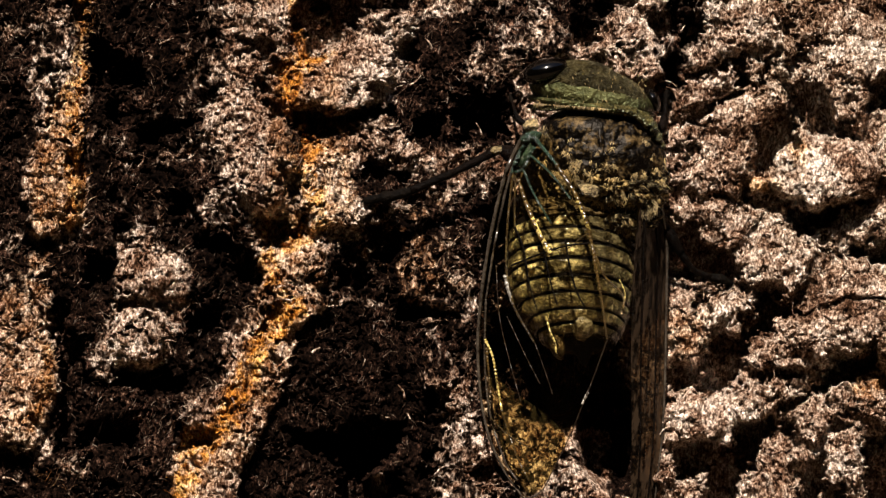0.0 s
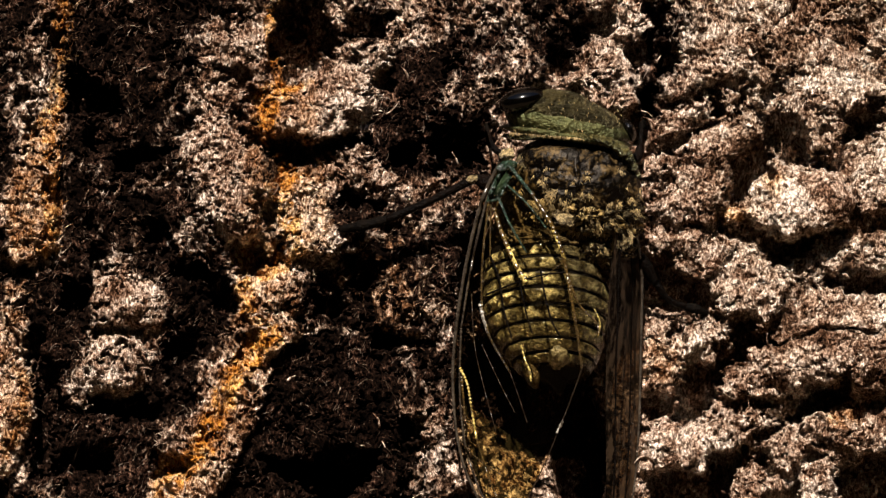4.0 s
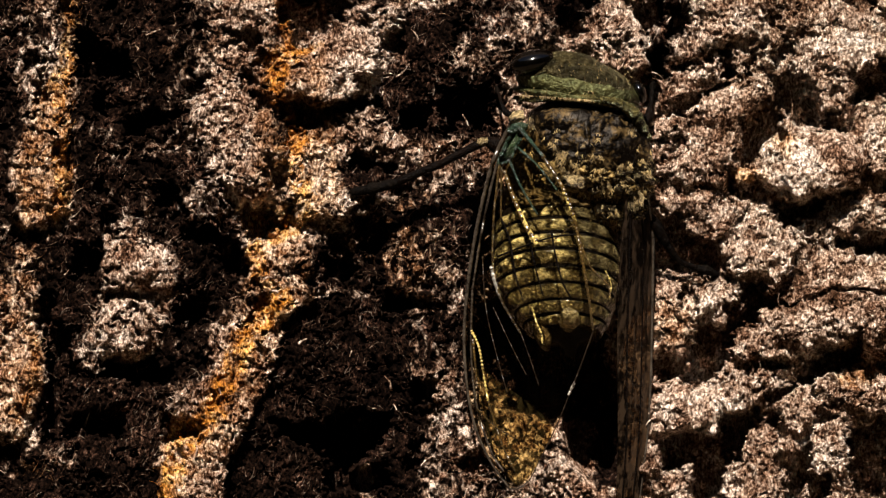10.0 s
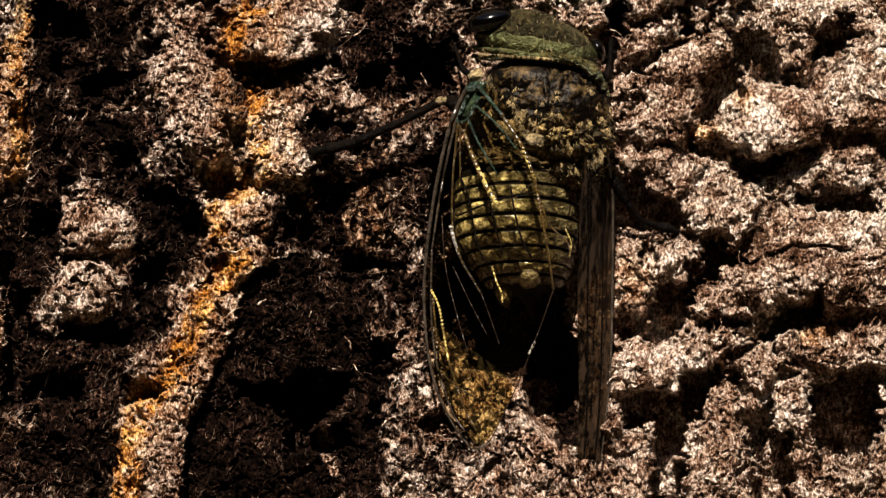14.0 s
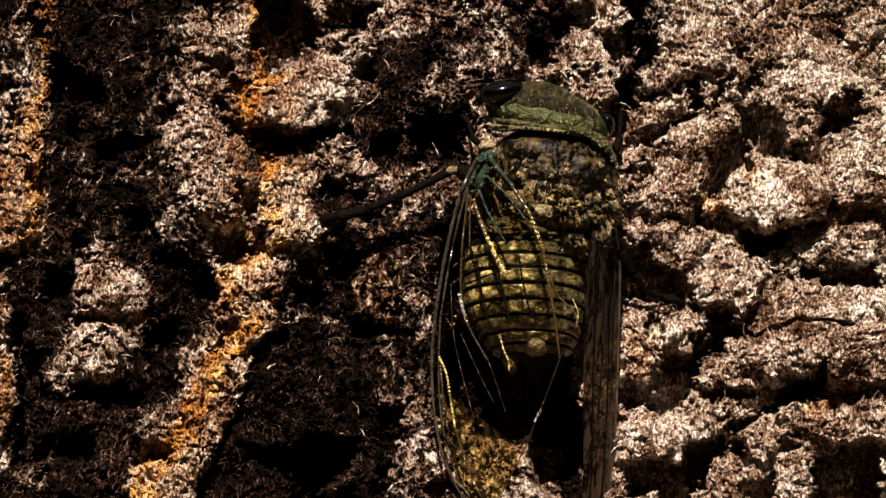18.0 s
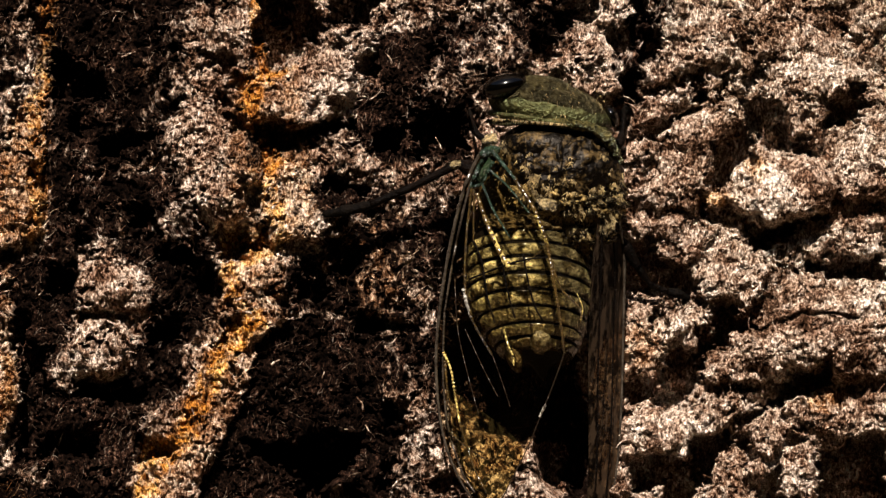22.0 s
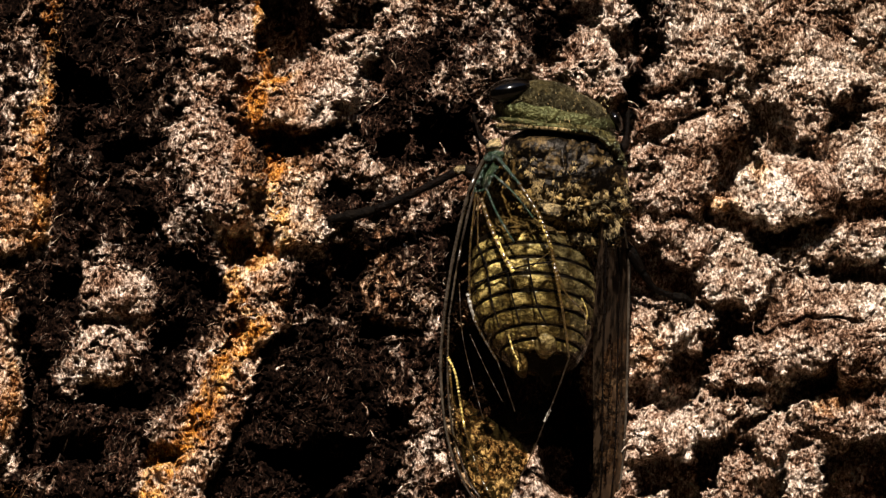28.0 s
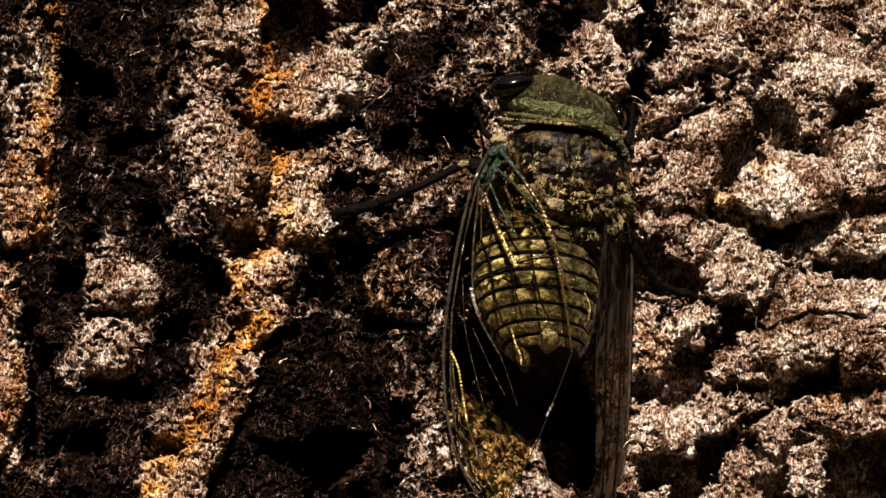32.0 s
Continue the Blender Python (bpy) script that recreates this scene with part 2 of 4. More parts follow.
def relief():
    b = Bark(-150, 1790, -200, 1032, 1.72)
    x, y = b.x, b.y
    # ---- plates ----
    # the ridge along the edge, its upper and lower half
    b.plate([(-160, -220), (175, -220), (165, 0), (162, 60), (160, 110), (148, 160), (150, 240), (136, 300), (142, 365), (126, 400), (100, 414), (70, 424), (40, 400), (30, 250), (40, 160), (-160, 120)], 26)
    b.plate([(-160, 450), (30, 440), (82, 440), (92, 505), (80, 545), (76, 585), (98, 622), (110, 645), (98, 700), (76, 770), (50, 800), (-10, 780), (-160, 790)], 26)
    b.plate([(-20, 815), (50, 806), (92, 840), (132, 866), (150, 1040), (-20, 1040)], 16)
    # the pale double lump
    b.plate([(230, 412), (270, 408), (330, 462), (346, 520), (300, 532), (205, 536), (192, 515)], 30, 12)
    b.plate([(205, 552), (250, 542), (298, 556), (296, 600), (280, 645), (205, 642), (190, 600)], 36, 14)
    b.plate([(148, 570), (190, 560), (200, 620), (190, 670), (158, 670)], 16, 12)
    b.plate([(160, 690), (230, 680), (250, 720), (215, 745), (170, 740)], 16, 12)
    b.plate([(150, 792), (195, 790), (205, 850), (165, 850)], 18, 12)
    b.plate([(286, 180), (332, 176), (338, 205), (295, 216)], 14, 10)
    b.plate([(355, 190), (395, 170), (412, 200), (410, 262), (360, 268), (340, 250)], 16, 10)
    b.plate([(240, 362), (285, 358), (292, 385), (250, 390)], 10, 8)
    # the fibrous band beside the cork
    b.plate([(365, -220), (515, -220), (522, 40), (512, 110), (486, 150), (500, 200), (528, 250), (530, 300), (505, 320), (500, 372), (455, 372), (400, 395), (385, 300), (398, 150), (380, 80)], 24, 14)
    b.plate([(330, 60), (372, 50), (372, 90), (330, 100), (318, 84)], 14, 8)
    # steps of the plate between the cork and the insect
    b.plate([(600, 62), (612, 48), (645, 34), (735, 28), (725, 62), (702, 100), (692, 142), (652, 150), (656, 186), (612, 196), (572, 206), (556, 182), (505, 196), (488, 152), (515, 108), (562, 94)], 30, 7, 0.2, 0.3)
    b.plate([(520, 250), (570, 246), (600, 232), (650, 216), (672, 240), (665, 300), (700, 360), (700, 396), (600, 400), (555, 408), (535, 330)], 20, 8, 0.2, 0.26)
    b.plate([(690, 262), (715, 248), (738, 262), (742, 290), (705, 296)], 24, 8)
    b.plate([(730, 352), (800, 330), (850, 380), (845, 500), (800, 545), (700, 530), (715, 440), (712, 390)], 4, 16)
    b.plate([(455, 462), (480, 440), (556, 416), (602, 410), (622, 440), (602, 470), (556, 520), (602, 524), (556, 560), (512, 588), (482, 500)], 26, 6)
    # the lip above the dark hollow
    b.plate([(400, 592), (470, 540), (548, 552), (530, 588), (520, 610), (512, 648), (490, 706), (462, 766), (442, 796), (424, 850), (414, 1040), (290, 1040), (310, 882), (306, 812), (372, 780), (345, 742), (356, 700), (392, 680)], 36, 6, 0.15)
    b.plate([(735, 650), (790, 640), (800, 690), (745, 690)], 12, 10)
    b.plate([(720, 790), (760, 730), (800, 725), (840, 760), (845, 1040), (710, 1040), (700, 880)], 14, 14)
    b.plate([(766, 842), (784, 795), (795, 800), (784, 850)], 14, 5)
    b.plate([(655, 838), (690, 815), (705, 822), (680, 846)], 18, 5)
    # above the insect
    b.plate([(820, 40), (890, 20), (1010, 30), (1012, 96), (900, 130), (850, 108)], 14, 12)
    b.plate([(1050, 92), (1100, 54), (1134, 44), (1162, 80), (1174, 140), (1152, 152), (1100, 130)], 30, 9)
    # the sunny side
    b.plate([(1205, 84), (1240, 78), (1246, 118), (1212, 124)], 16, 8)
    b.plate([(1150, 195), (1208, 200), (1236, 180), (1296, 150), (1306, 128), (1260, 134), (1210, 150)], 18, 7)
    b.plate([(1180, 230), (1238, 205), (1300, 172), (1360, 140), (1388, 145), (1396, 190), (1362, 215), (1335, 250), (1330, 300), (1310, 345), (1240, 345), (1180, 320)], 20, 8)
    b.plate([(1322, 108), (1338, 98), (1348, 116), (1336, 148), (1322, 146)], 24, 5)
    b.plate([(1250, 66), (1400, 62), (1405, 94), (1330, 88), (1265, 96)], 16, 8)
    b.plate([(1420, 108), (1470, 70), (1560, 70), (1640, 110), (1640, 150), (1540, 150), (1530, 240), (1480, 212), (1470, 160), (1430, 144)], 24, 8)
    b.plate([(1410, 272), (1440, 246), (1480, 252), (1502, 240), (1535, 262), (1556, 300), (1546, 342), (1502, 350), (1486, 368), (1432, 366), (1412, 350), (1380, 346), (1396, 300)], 38, 6, 0.3, 0.3)
    b.plate([(1552, 262), (1588, 196), (1614, 128), (1700, 96), (1800, 110), (1800, 340), (1650, 332), (1566, 318)], 34, 7, 0.3, 0.2)
    b.plate([(1326, 318), (1372, 316), (1378, 338), (1330, 342)], 18, 4)
    b.plate([(1180, 352), (1270, 350), (1320, 360), (1334, 400), (1290, 452), (1245, 428), (1240, 398), (1185, 396)], 18, 7)
    b.plate([(1336, 396), (1380, 386), (1432, 420), (1440, 452), (1420, 500), (1398, 530), (1380, 506), (1302, 496), (1302, 470), (1330, 440)], 32, 7, 0.3, 0.3)
    b.plate([(1490, 386), (1520, 376), (1640, 340), (1640, 420), (1560, 446), (1520, 430), (1496, 416)], 20, 6)
    b.plate([(1514, 452), (1534, 446), (1538, 476), (1518, 480)], 14, 4)
    b.plate([(1376, 570), (1432, 545), (1482, 508), (1542, 488), (1700, 462), (1700, 640), (1568, 642), (1546, 612), (1502, 636), (1480, 620), (1452, 642), (1352, 652), (1322, 642), (1362, 600)], 34, 10, 0.25, 0.15)
    b.plate([(1178, 505), (1240, 500), (1290, 515), (1338, 512), (1345, 560), (1310, 590), (1256, 590), (1240, 650), (1178, 640)], 20, 8)
    b.plate([(1168, 704), (1250, 694), (1304, 700), (1340, 652), (1376, 664), (1396, 704), (1352, 744), (1306, 752), (1296, 790), (1236, 772), (1180, 788)], 30, 7, 0.3, 0.26)
    b.plate([(1396, 720), (1434, 694), (1470, 700), (1465, 760), (1440, 790), (1400, 745)], 24, 7)
    b.plate([(1470, 700), (1540, 668), (1700, 650), (1700, 740), (1568, 760), (1500, 720)], 22, 7)
    b.plate([(1352, 798), (1392, 786), (1420, 812), (1414, 850), (1424, 1040), (1300, 1040), (1312, 850), (1336, 830)], 28, 8)
    b.plate([(1460, 790), (1516, 760), (1525, 850), (1480, 862), (1462, 850)], 14, 8)
    b.plate([(1160, 836), (1188, 834), (1196, 852), (1176, 864), (1160, 858)], 22, 6)
    b.plate([(1206, 848), (1238, 838), (1246, 862), (1240, 1040), (1190, 1040)], 18, 5)
    b.plate([(1496, 866), (1524, 856), (1534, 1040), (1490, 1040)], 18, 6)
    b.plate([(872, 706), (950, 712), (962, 760), (1012, 764), (1032, 808), (1082, 830), (1096, 862), (1110, 1040), (860, 1040), (880, 800)], 24, 10)
    # ---- hollows under lips ----
    b.pit([(118, 0), (150, 4), (150, 34), (126, 36)], 40)
    b.pit([(62, 112), (80, 100), (100, 120), (92, 146), (70, 140)], 36)
    b.pit([(85, 158), (102, 152), (100, 192), (88, 196)], 36)
    b.pit([(158, 62), (182, 66), (200, 96), (250, 104), (250, 148), (160, 152), (158, 100)], 75)
    b.pit([(188, 180), (212, 176), (214, 218), (192, 220)], 46)
    b.pit([(250, 225), (300, 205), (345, 215), (330, 228), (300, 240), (270, 262), (248, 256)], 44)
    b.pit([(350, 150), (392, 150), (380, 180), (354, 190)], 36)
    b.pit([(84, 545), (112, 530), (124, 545), (110, 582), (92, 590)], 50)
    b.pit([(98, 590), (150, 596), (152, 668), (134, 800), (100, 800), (106, 700), (112, 660)], 46)
    b.pit([(150, 455), (200, 448), (205, 488), (188, 520), (155, 512)], 52)
    b.pit([(46, 428), (104, 422), (100, 440), (60, 440)], 26)
    b.pit([(198, 536), (300, 530), (296, 544), (210, 550)], 26)
    b.pit([(200, 652), (296, 650), (330, 690), (300, 706), (250, 690), (205, 676)], 46)
    b.pit([(150, 750), (240, 752), (235, 786), (140, 790)], 36)
    b.pit([(200, 390), (235, 398), (222, 440), (200, 452)], 34)
    b.pit([(300, 330), (345, 350), (350, 400), (310, 395)], 40)
    b.pit([(330, 560), (400, 530), (396, 600), (340, 640)], 34)
    b.pit([(350, 420), (400, 420), (446, 450), (462, 500), (440, 520), (390, 480)], 48)
    b.pit([(428, 66), (476, 70), (490, 94), (470, 106), (436, 92)], 38)
    b.pit([(454, 146), (474, 144), (478, 164), (458, 168)], 30)
    b.pit([(468, 176), (500, 182), (506, 202), (480, 204)], 32)
    b.pit([(410, 330), (434, 336), (440, 376), (418, 384)], 30)
    b.pit([(484, 100), (512, 112), (496, 142), (470, 128)], 34)
    b.pit([(530, -58), (600, -48), (640, 0), (634, 44), (605, 48), (600, 74), (570, 94), (545, 104), (534, 70), (524, 40)], 120)
    b.pit([(646, -24), (740, -30), (722, 16), (655, 22)], 40)
    b.pit([(520, 196), (558, 186), (580, 204), (612, 198), (655, 188), (698, 190), (702, 210), (652, 206), (602, 226), (572, 242), (530, 236)], 62)
    b.pit([(614, 160), (632, 158), (634, 178), (618, 184)], 24)
    b.pit([(505, 312), (524, 306), (526, 350), (510, 352)], 28)
    b.pit([(524, 376), (548, 372), (550, 414), (522, 422)], 32)
    b.pit([(452, 372), (482, 386), (498, 372), (516, 402), (520, 420), (472, 438), (456, 420)], 52)
    b.pit([(488, 538), (498, 546), (468, 584), (452, 592), (462, 566)], 40)
    b.pit([(312, 748), (356, 760), (384, 770), (374, 786), (330, 794), (314, 810)], 52)
    b.pit([(322, 804), (348, 800), (350, 838), (330, 842)], 44)
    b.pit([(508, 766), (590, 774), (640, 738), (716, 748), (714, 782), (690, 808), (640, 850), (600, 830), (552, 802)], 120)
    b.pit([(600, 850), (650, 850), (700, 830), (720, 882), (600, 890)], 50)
    b.pit([(598, 470), (650, 468), (652, 505), (602, 512)], 46)
    b.pit([(652, 440), (700, 436), (704, 466), (656, 470)], 46)
    b.pit([(698, 542), (790, 540), (786, 560), (700, 572)], 40)
    b.pit([(745, 500), (800, 500), (800, 540), (760, 530)], 20)
    b.pit([(722, 210), (782, 206), (780, 246), (730, 248)], 52)
    b.pit([(800, 172), (892, 160), (892, 230), (868, 256), (840, 240), (812, 258), (800, 220)], 56)
    b.pit([(712, 74), (732, 72), (734, 106), (716, 108)], 34)
    b.pit([(640, 280), (690, 286), (690, 330), (650, 326)], 34)
    b.pit([(745, 690), (800, 680), (790, 716), (750, 734)], 46)
    b.pit([(748, 800), (768, 800), (764, 846), (750, 850)], 36)
    b.pit([(870, 810), (900, 830), (900, 856), (840, 860), (836, 840)], 40)
    b.pit([(1040, -16), (1120, -34), (1132, 2), (1064, 28)], 52)
    b.pit([(1180, -64), (1230, -40), (1226, 18), (1190, 18)], 52)
    b.pit([(1010, 30), (1052, 36), (1060, 70), (1030, 96), (1012, 80)], 46)
    b.pit([(1144, 22), (1196, 18), (1194, 64), (1166, 84), (1150, 60)], 52)
    b.pit([(1200, 20), (1240, 24), (1236, 74), (1204, 80)], 52)
    b.pit([(1166, 100), (1200, 104), (1204, 150), (1178, 205), (1160, 190), (1180, 150)], 52)
    b.pit([(1210, 128), (1290, 106), (1292, 128), (1240, 138), (1212, 150)], 22)
    b.pit([(1226, 216), (1240, 194), (1300, 164), (1314, 140), (1322, 150), (1300, 176), (1250, 202)], 44)
    b.pit([(1302, 108), (1320, 96), (1322, 150), (1304, 150)], 44)
    b.pit([(1346, 96), (1372, 92), (1360, 126), (1348, 140)], 30)
    b.pit([(1386, 142), (1430, 150), (1466, 155), (1472, 200), (1500, 216), (1502, 244), (1432, 246), (1406, 222), (1400, 196)], 66)
    b.pit([(1410, 80), (1440, 84), (1430, 112), (1404, 116)], 36)
    b.pit([(1342, 232), (1366, 214), (1398, 200), (1414, 258), (1390, 290), (1370, 314), (1316, 304), (1332, 280)], 58)
    b.pit([(1536, 142), (1598, 120), (1606, 158), (1590, 188), (1544, 196)], 60)
    b.pit([(1310, 318), (1322, 318), (1324, 360), (1312, 356)], 40)
    b.pit([(1328, 338), (1376, 338), (1396, 352), (1400, 392), (1360, 380), (1330, 360)], 26)
    b.pit([(1408, 370), (1450, 375), (1490, 366), (1512, 352), (1534, 356), (1492, 380), (1480, 396), (1440, 410), (1414, 422), (1402, 398)], 62)
    b.pit([(1184, 400), (1240, 400), (1250, 430), (1292, 456), (1302, 482), (1290, 512), (1250, 504), (1180, 496), (1174, 450)], 95)
    b.pit([(1504, 432), (1640, 430), (1640, 464), (1540, 466), (1508, 450)], 52)
    b.pit([(1222, 520), (1248, 510), (1252, 556), (1230, 562)], 40)
    b.pit([(1306, 548), (1340, 546), (1346, 600), (1312, 596)], 46)
    b.pit([(1344, 514), (1370, 510), (1386, 540), (1412, 560), (1376, 570), (1362, 600), (1346, 560)], 66)
    b.pit([(1440, 690), (1482, 622), (1510, 636), (1552, 610), (1552, 642), (1532, 660), (1502, 670), (1462, 690)], 66)
    b.pit([(1250, 620), (1260, 592), (1310, 590), (1330, 612), (1310, 650), (1300, 690), (1270, 706), (1236, 690), (1242, 650)], 72)
    b.pit([(1184, 652), (1236, 650), (1234, 690), (1186, 690)], 34)
    b.pit([(1384, 716), (1430, 690), (1436, 700), (1394, 728)], 34)
    b.pit([(1380, 650), (1410, 656), (1396, 680)], 30)
    b.pit([(1190, 802), (1226, 776), (1290, 792), (1310, 752), (1352, 742), (1372, 734), (1342, 790), (1332, 830), (1302, 858), (1292, 1040), (1250, 1040), (1250, 840), (1200, 846)], 85)
    b.pit([(1376, 750), (1400, 750), (1426, 790), (1404, 796)], 36)
    b.pit([(1470, 740), (1500, 735), (1505, 762), (1474, 765)], 34)
    b.pit([(1420, 832), (1460, 802), (1464, 850), (1490, 862), (1500, 1040), (1422, 1040)], 60)
    b.pit([(1530, 772), (1568, 762), (1640, 740), (1650, 860), (1620, 930), (1545, 930), (1526, 840)], 110)
    b.h -= 16 * (1 - smooth(1.5, 6, np.abs(b.side_of([(1425, 560), (1470, 540), (1500, 528), (1600, 534)]))))
    # ---- seams of bared cork ----
    b.seam([(152, -220), (152, 30), (150, 80), (140, 130), (122, 185), (132, 240), (126, 300), (130, 350), (126, 392)], 19, 9, 0.75)
    b.seam([(520, -220), (522, -60), (518, 20), (528, 60), (538, 104)], 10, 4, 0.9)
    b.seam([(538, 104), (506, 150), (516, 195), (542, 240), (546, 270), (534, 300), (556, 340), (566, 380), (560, 410), (482, 446), (470, 480), (492, 512), (516, 550)], 14, 3, 0.85)
    b.seam([(524, 548), (492, 580), (466, 602), (450, 632), (436, 670), (416, 710), (400, 750), (356, 795), (336, 830), (326, 882), (310, 1040)], 24, 8, 1.0)
    b.tint([(484, 152), (502, 104), (556, 98), (592, 92), (560, 122), (536, 148), (530, 184), (510, 194), (492, 182)], cork=1.0, edge=9)
    b.tint([(536, 252), (572, 246), (580, 262), (560, 290), (546, 300), (572, 330), (582, 370), (576, 410), (552, 410), (546, 370), (530, 320), (512, 286)], cork=0.95)
    b.tint([(455, 456), (480, 440), (540, 420), (552, 430), (502, 450), (492, 480), (496, 500), (480, 496), (462, 480)], cork=0.9)
    b.tint([(90, 170), (150, 165), (140, 390), (60, 424), (50, 330)], cork=0.34)
    b.tint([(0, 460), (85, 450), (100, 640), (60, 790), (0, 780)], cork=0.22)
    b.tint([(560, 250), (620, 236), (630, 400), (560, 410)], cork=0.3)
    b.tint([(460, 380), (545, 380), (545, 420), (470, 434)], cork=0.7)
    b.tint([(70, 590), (100, 620), (106, 650), (90, 710), (62, 770), (40, 750), (60, 680)], cork=0.5)
    b.tint([(40, 806), (80, 830), (124, 864), (100, 880), (60, 850)], cork=0.5)
    b.tint([(300, 750), (380, 765), (400, 800), (340, 850), (310, 830)], cork=0.55)
    b.tint([(230, 730), (245, 735), (240, 755), (222, 750)], cork=0.5)
    b.tint([(560, 96), (600, 110), (600, 240), (560, 410), (590, 560), (500, 660), (440, 800), (360, 882), (300, 882), (420, 640), (470, 430), (480, 150)], cork=0.2)
    # ---- crumbs, flakes, pits and fibres ----
    wx = x + 9 * fbm(x, y, 26, 3, 301, 0.6)
    wy = y + 9 * fbm(x, y, 26, 3, 311, 0.6)
    before = b.h.copy()
    loose = smooth(-0.15, 0.35, fbm(x, y, 90, 2, 47))
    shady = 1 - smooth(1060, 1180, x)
    d1, d2, own = cells(wx, wy, 44, 321)
    b.h += 8 * (0.55 - d1) + 13 * (own - 0.5) - 3 * (1 - smooth(0.0, 0.10, d2 - d1))
    b.h += 14 * fbm(x, y, 150, 3, 31) + (30 - 8 * shady) * fbm(wx, wy * 0.85, 74, 5, 41, 0.62)
    # thin crests: upright fibres on the shady side, crumpled shreds on the sunny side
    b.h += (7.5 + 4 * loose - 2.5 * shady) * fbm(wx, wy * (0.65 + 0.15 * shady), 34, 3, 45, 0.6, 1)
    b.h += (3 + 2.5 * loose) * fbm(wx * (1 + 0.3 * shady), wy * (1 - 0.4 * shady), 13, 2, 49, 0.7, 1)
    # pores of two sizes
    b.h -= (4 + 22 * loose) * (0.6 + 0.4 * shady) * smooth(0.20, 0.36, fbm(wx, wy, 46, 4, 51, 0.7))
    b.h -= (4 + 16 * loose) * (0.55 + 0.45 * shady) * smooth(0.20, 0.34, fbm(wx, wy, 21, 3, 57, 0.7))
    b.h -= (3 + 5 * shady) * smooth(0.22, 0.36, fbm(b.X, b.Y, 11, 2, 63, 0.7))
    plates = 1 - smooth(70, 130, np.abs(x - 615)) * 1.0
    plates = np.maximum(plates * (1 - smooth(400, 470, y)), (1 - smooth(0.8, 1.2, np.hypot((x - 1500) / 130, (y - 560) / 100))))
    b.h += plates * 6 * fbm(x * 0.13, y + 0.22 * x, 15, 3, 61, 0.55, 1)
    b.h += 3.4 * fbm(b.X, b.Y * 0.5, 7, 2, 71, 0.7)
    micro = b.h - before
    # broad, smoother plates of old bark on the sunny side
    flat = np.zeros_like(x)
    for cx, cy, rx, ry, lift in ((1455, 300, 105, 62, 22), (1345, 440, 52, 72, 14), (1495, 555, 135, 88, 22), (1530, 90, 70, 60, 12),
                                 (1535, 330, 60, 60, 10), (1250, 330, 50, 46, 8), (1240, 735, 80, 36, 8), (1300, 200, 70, 34, 8), (1660, 225, 90, 95, 6), (625, 115, 80, 72, 0)):
        inside = 1 - smooth(0.72, 1.12, np.hypot((b.fx + 18 * b.fray - cx) / rx, (b.fy - cy) / ry))
        flat = np.maximum(flat, inside)
        b.h += lift * inside
    b.h -= 0.40 * flat * (micro - micro.mean())
    b.h += flat * 3.5 * fbm(x * 0.5 - 0.2 * y, y * 0.9 + 0.3 * x, 11, 3, 77, 0.7, -1)
    # the insect sits in a shallow trough
    u = np.hypot((b.X - 1040) / np.where(b.X > 1040, 132, 150), (b.Y - 470) / 380)
    trough = 1 - smooth(0.55, 1.05, u)
    b.h = b.h * (1 - trough) + np.minimum(b.h * 0.6 - 22, 0) * trough
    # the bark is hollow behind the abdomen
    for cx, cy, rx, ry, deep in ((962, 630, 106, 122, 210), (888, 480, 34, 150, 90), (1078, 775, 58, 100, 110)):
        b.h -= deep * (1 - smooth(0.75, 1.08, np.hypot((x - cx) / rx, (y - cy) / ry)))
    # ---- dark and pale patches of tone; over hollows the dark is painted-in shade ----
    # darker patches, mostly left of and below the cork
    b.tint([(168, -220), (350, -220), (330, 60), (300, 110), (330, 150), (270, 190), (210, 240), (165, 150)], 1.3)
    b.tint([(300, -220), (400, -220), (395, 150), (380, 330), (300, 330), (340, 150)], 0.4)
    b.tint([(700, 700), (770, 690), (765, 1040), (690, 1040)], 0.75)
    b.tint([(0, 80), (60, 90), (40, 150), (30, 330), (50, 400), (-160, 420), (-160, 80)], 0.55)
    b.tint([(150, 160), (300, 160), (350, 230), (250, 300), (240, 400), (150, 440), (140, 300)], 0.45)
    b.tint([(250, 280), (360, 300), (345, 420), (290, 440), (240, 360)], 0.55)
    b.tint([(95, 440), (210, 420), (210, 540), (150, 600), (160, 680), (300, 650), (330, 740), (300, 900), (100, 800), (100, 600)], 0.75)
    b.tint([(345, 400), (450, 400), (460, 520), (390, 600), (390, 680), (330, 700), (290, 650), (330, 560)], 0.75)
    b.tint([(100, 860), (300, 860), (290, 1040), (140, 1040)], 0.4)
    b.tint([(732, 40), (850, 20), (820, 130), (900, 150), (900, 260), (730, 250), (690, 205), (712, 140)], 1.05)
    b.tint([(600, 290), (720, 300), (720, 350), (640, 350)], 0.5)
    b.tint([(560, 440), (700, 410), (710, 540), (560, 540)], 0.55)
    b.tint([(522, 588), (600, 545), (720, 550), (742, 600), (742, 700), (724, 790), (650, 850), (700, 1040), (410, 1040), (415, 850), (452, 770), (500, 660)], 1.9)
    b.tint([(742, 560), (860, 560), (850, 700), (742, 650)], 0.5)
    # shade between wing edge and abdomen, put into the colour
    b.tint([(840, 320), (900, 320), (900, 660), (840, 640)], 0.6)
    b.tint([(820, 0), (1060, 0), (1050, 90), (900, 150), (820, 90)], 0.35)
    # shade of the hollow behind the abdomen, painted near black
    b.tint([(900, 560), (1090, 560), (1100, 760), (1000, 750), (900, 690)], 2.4)
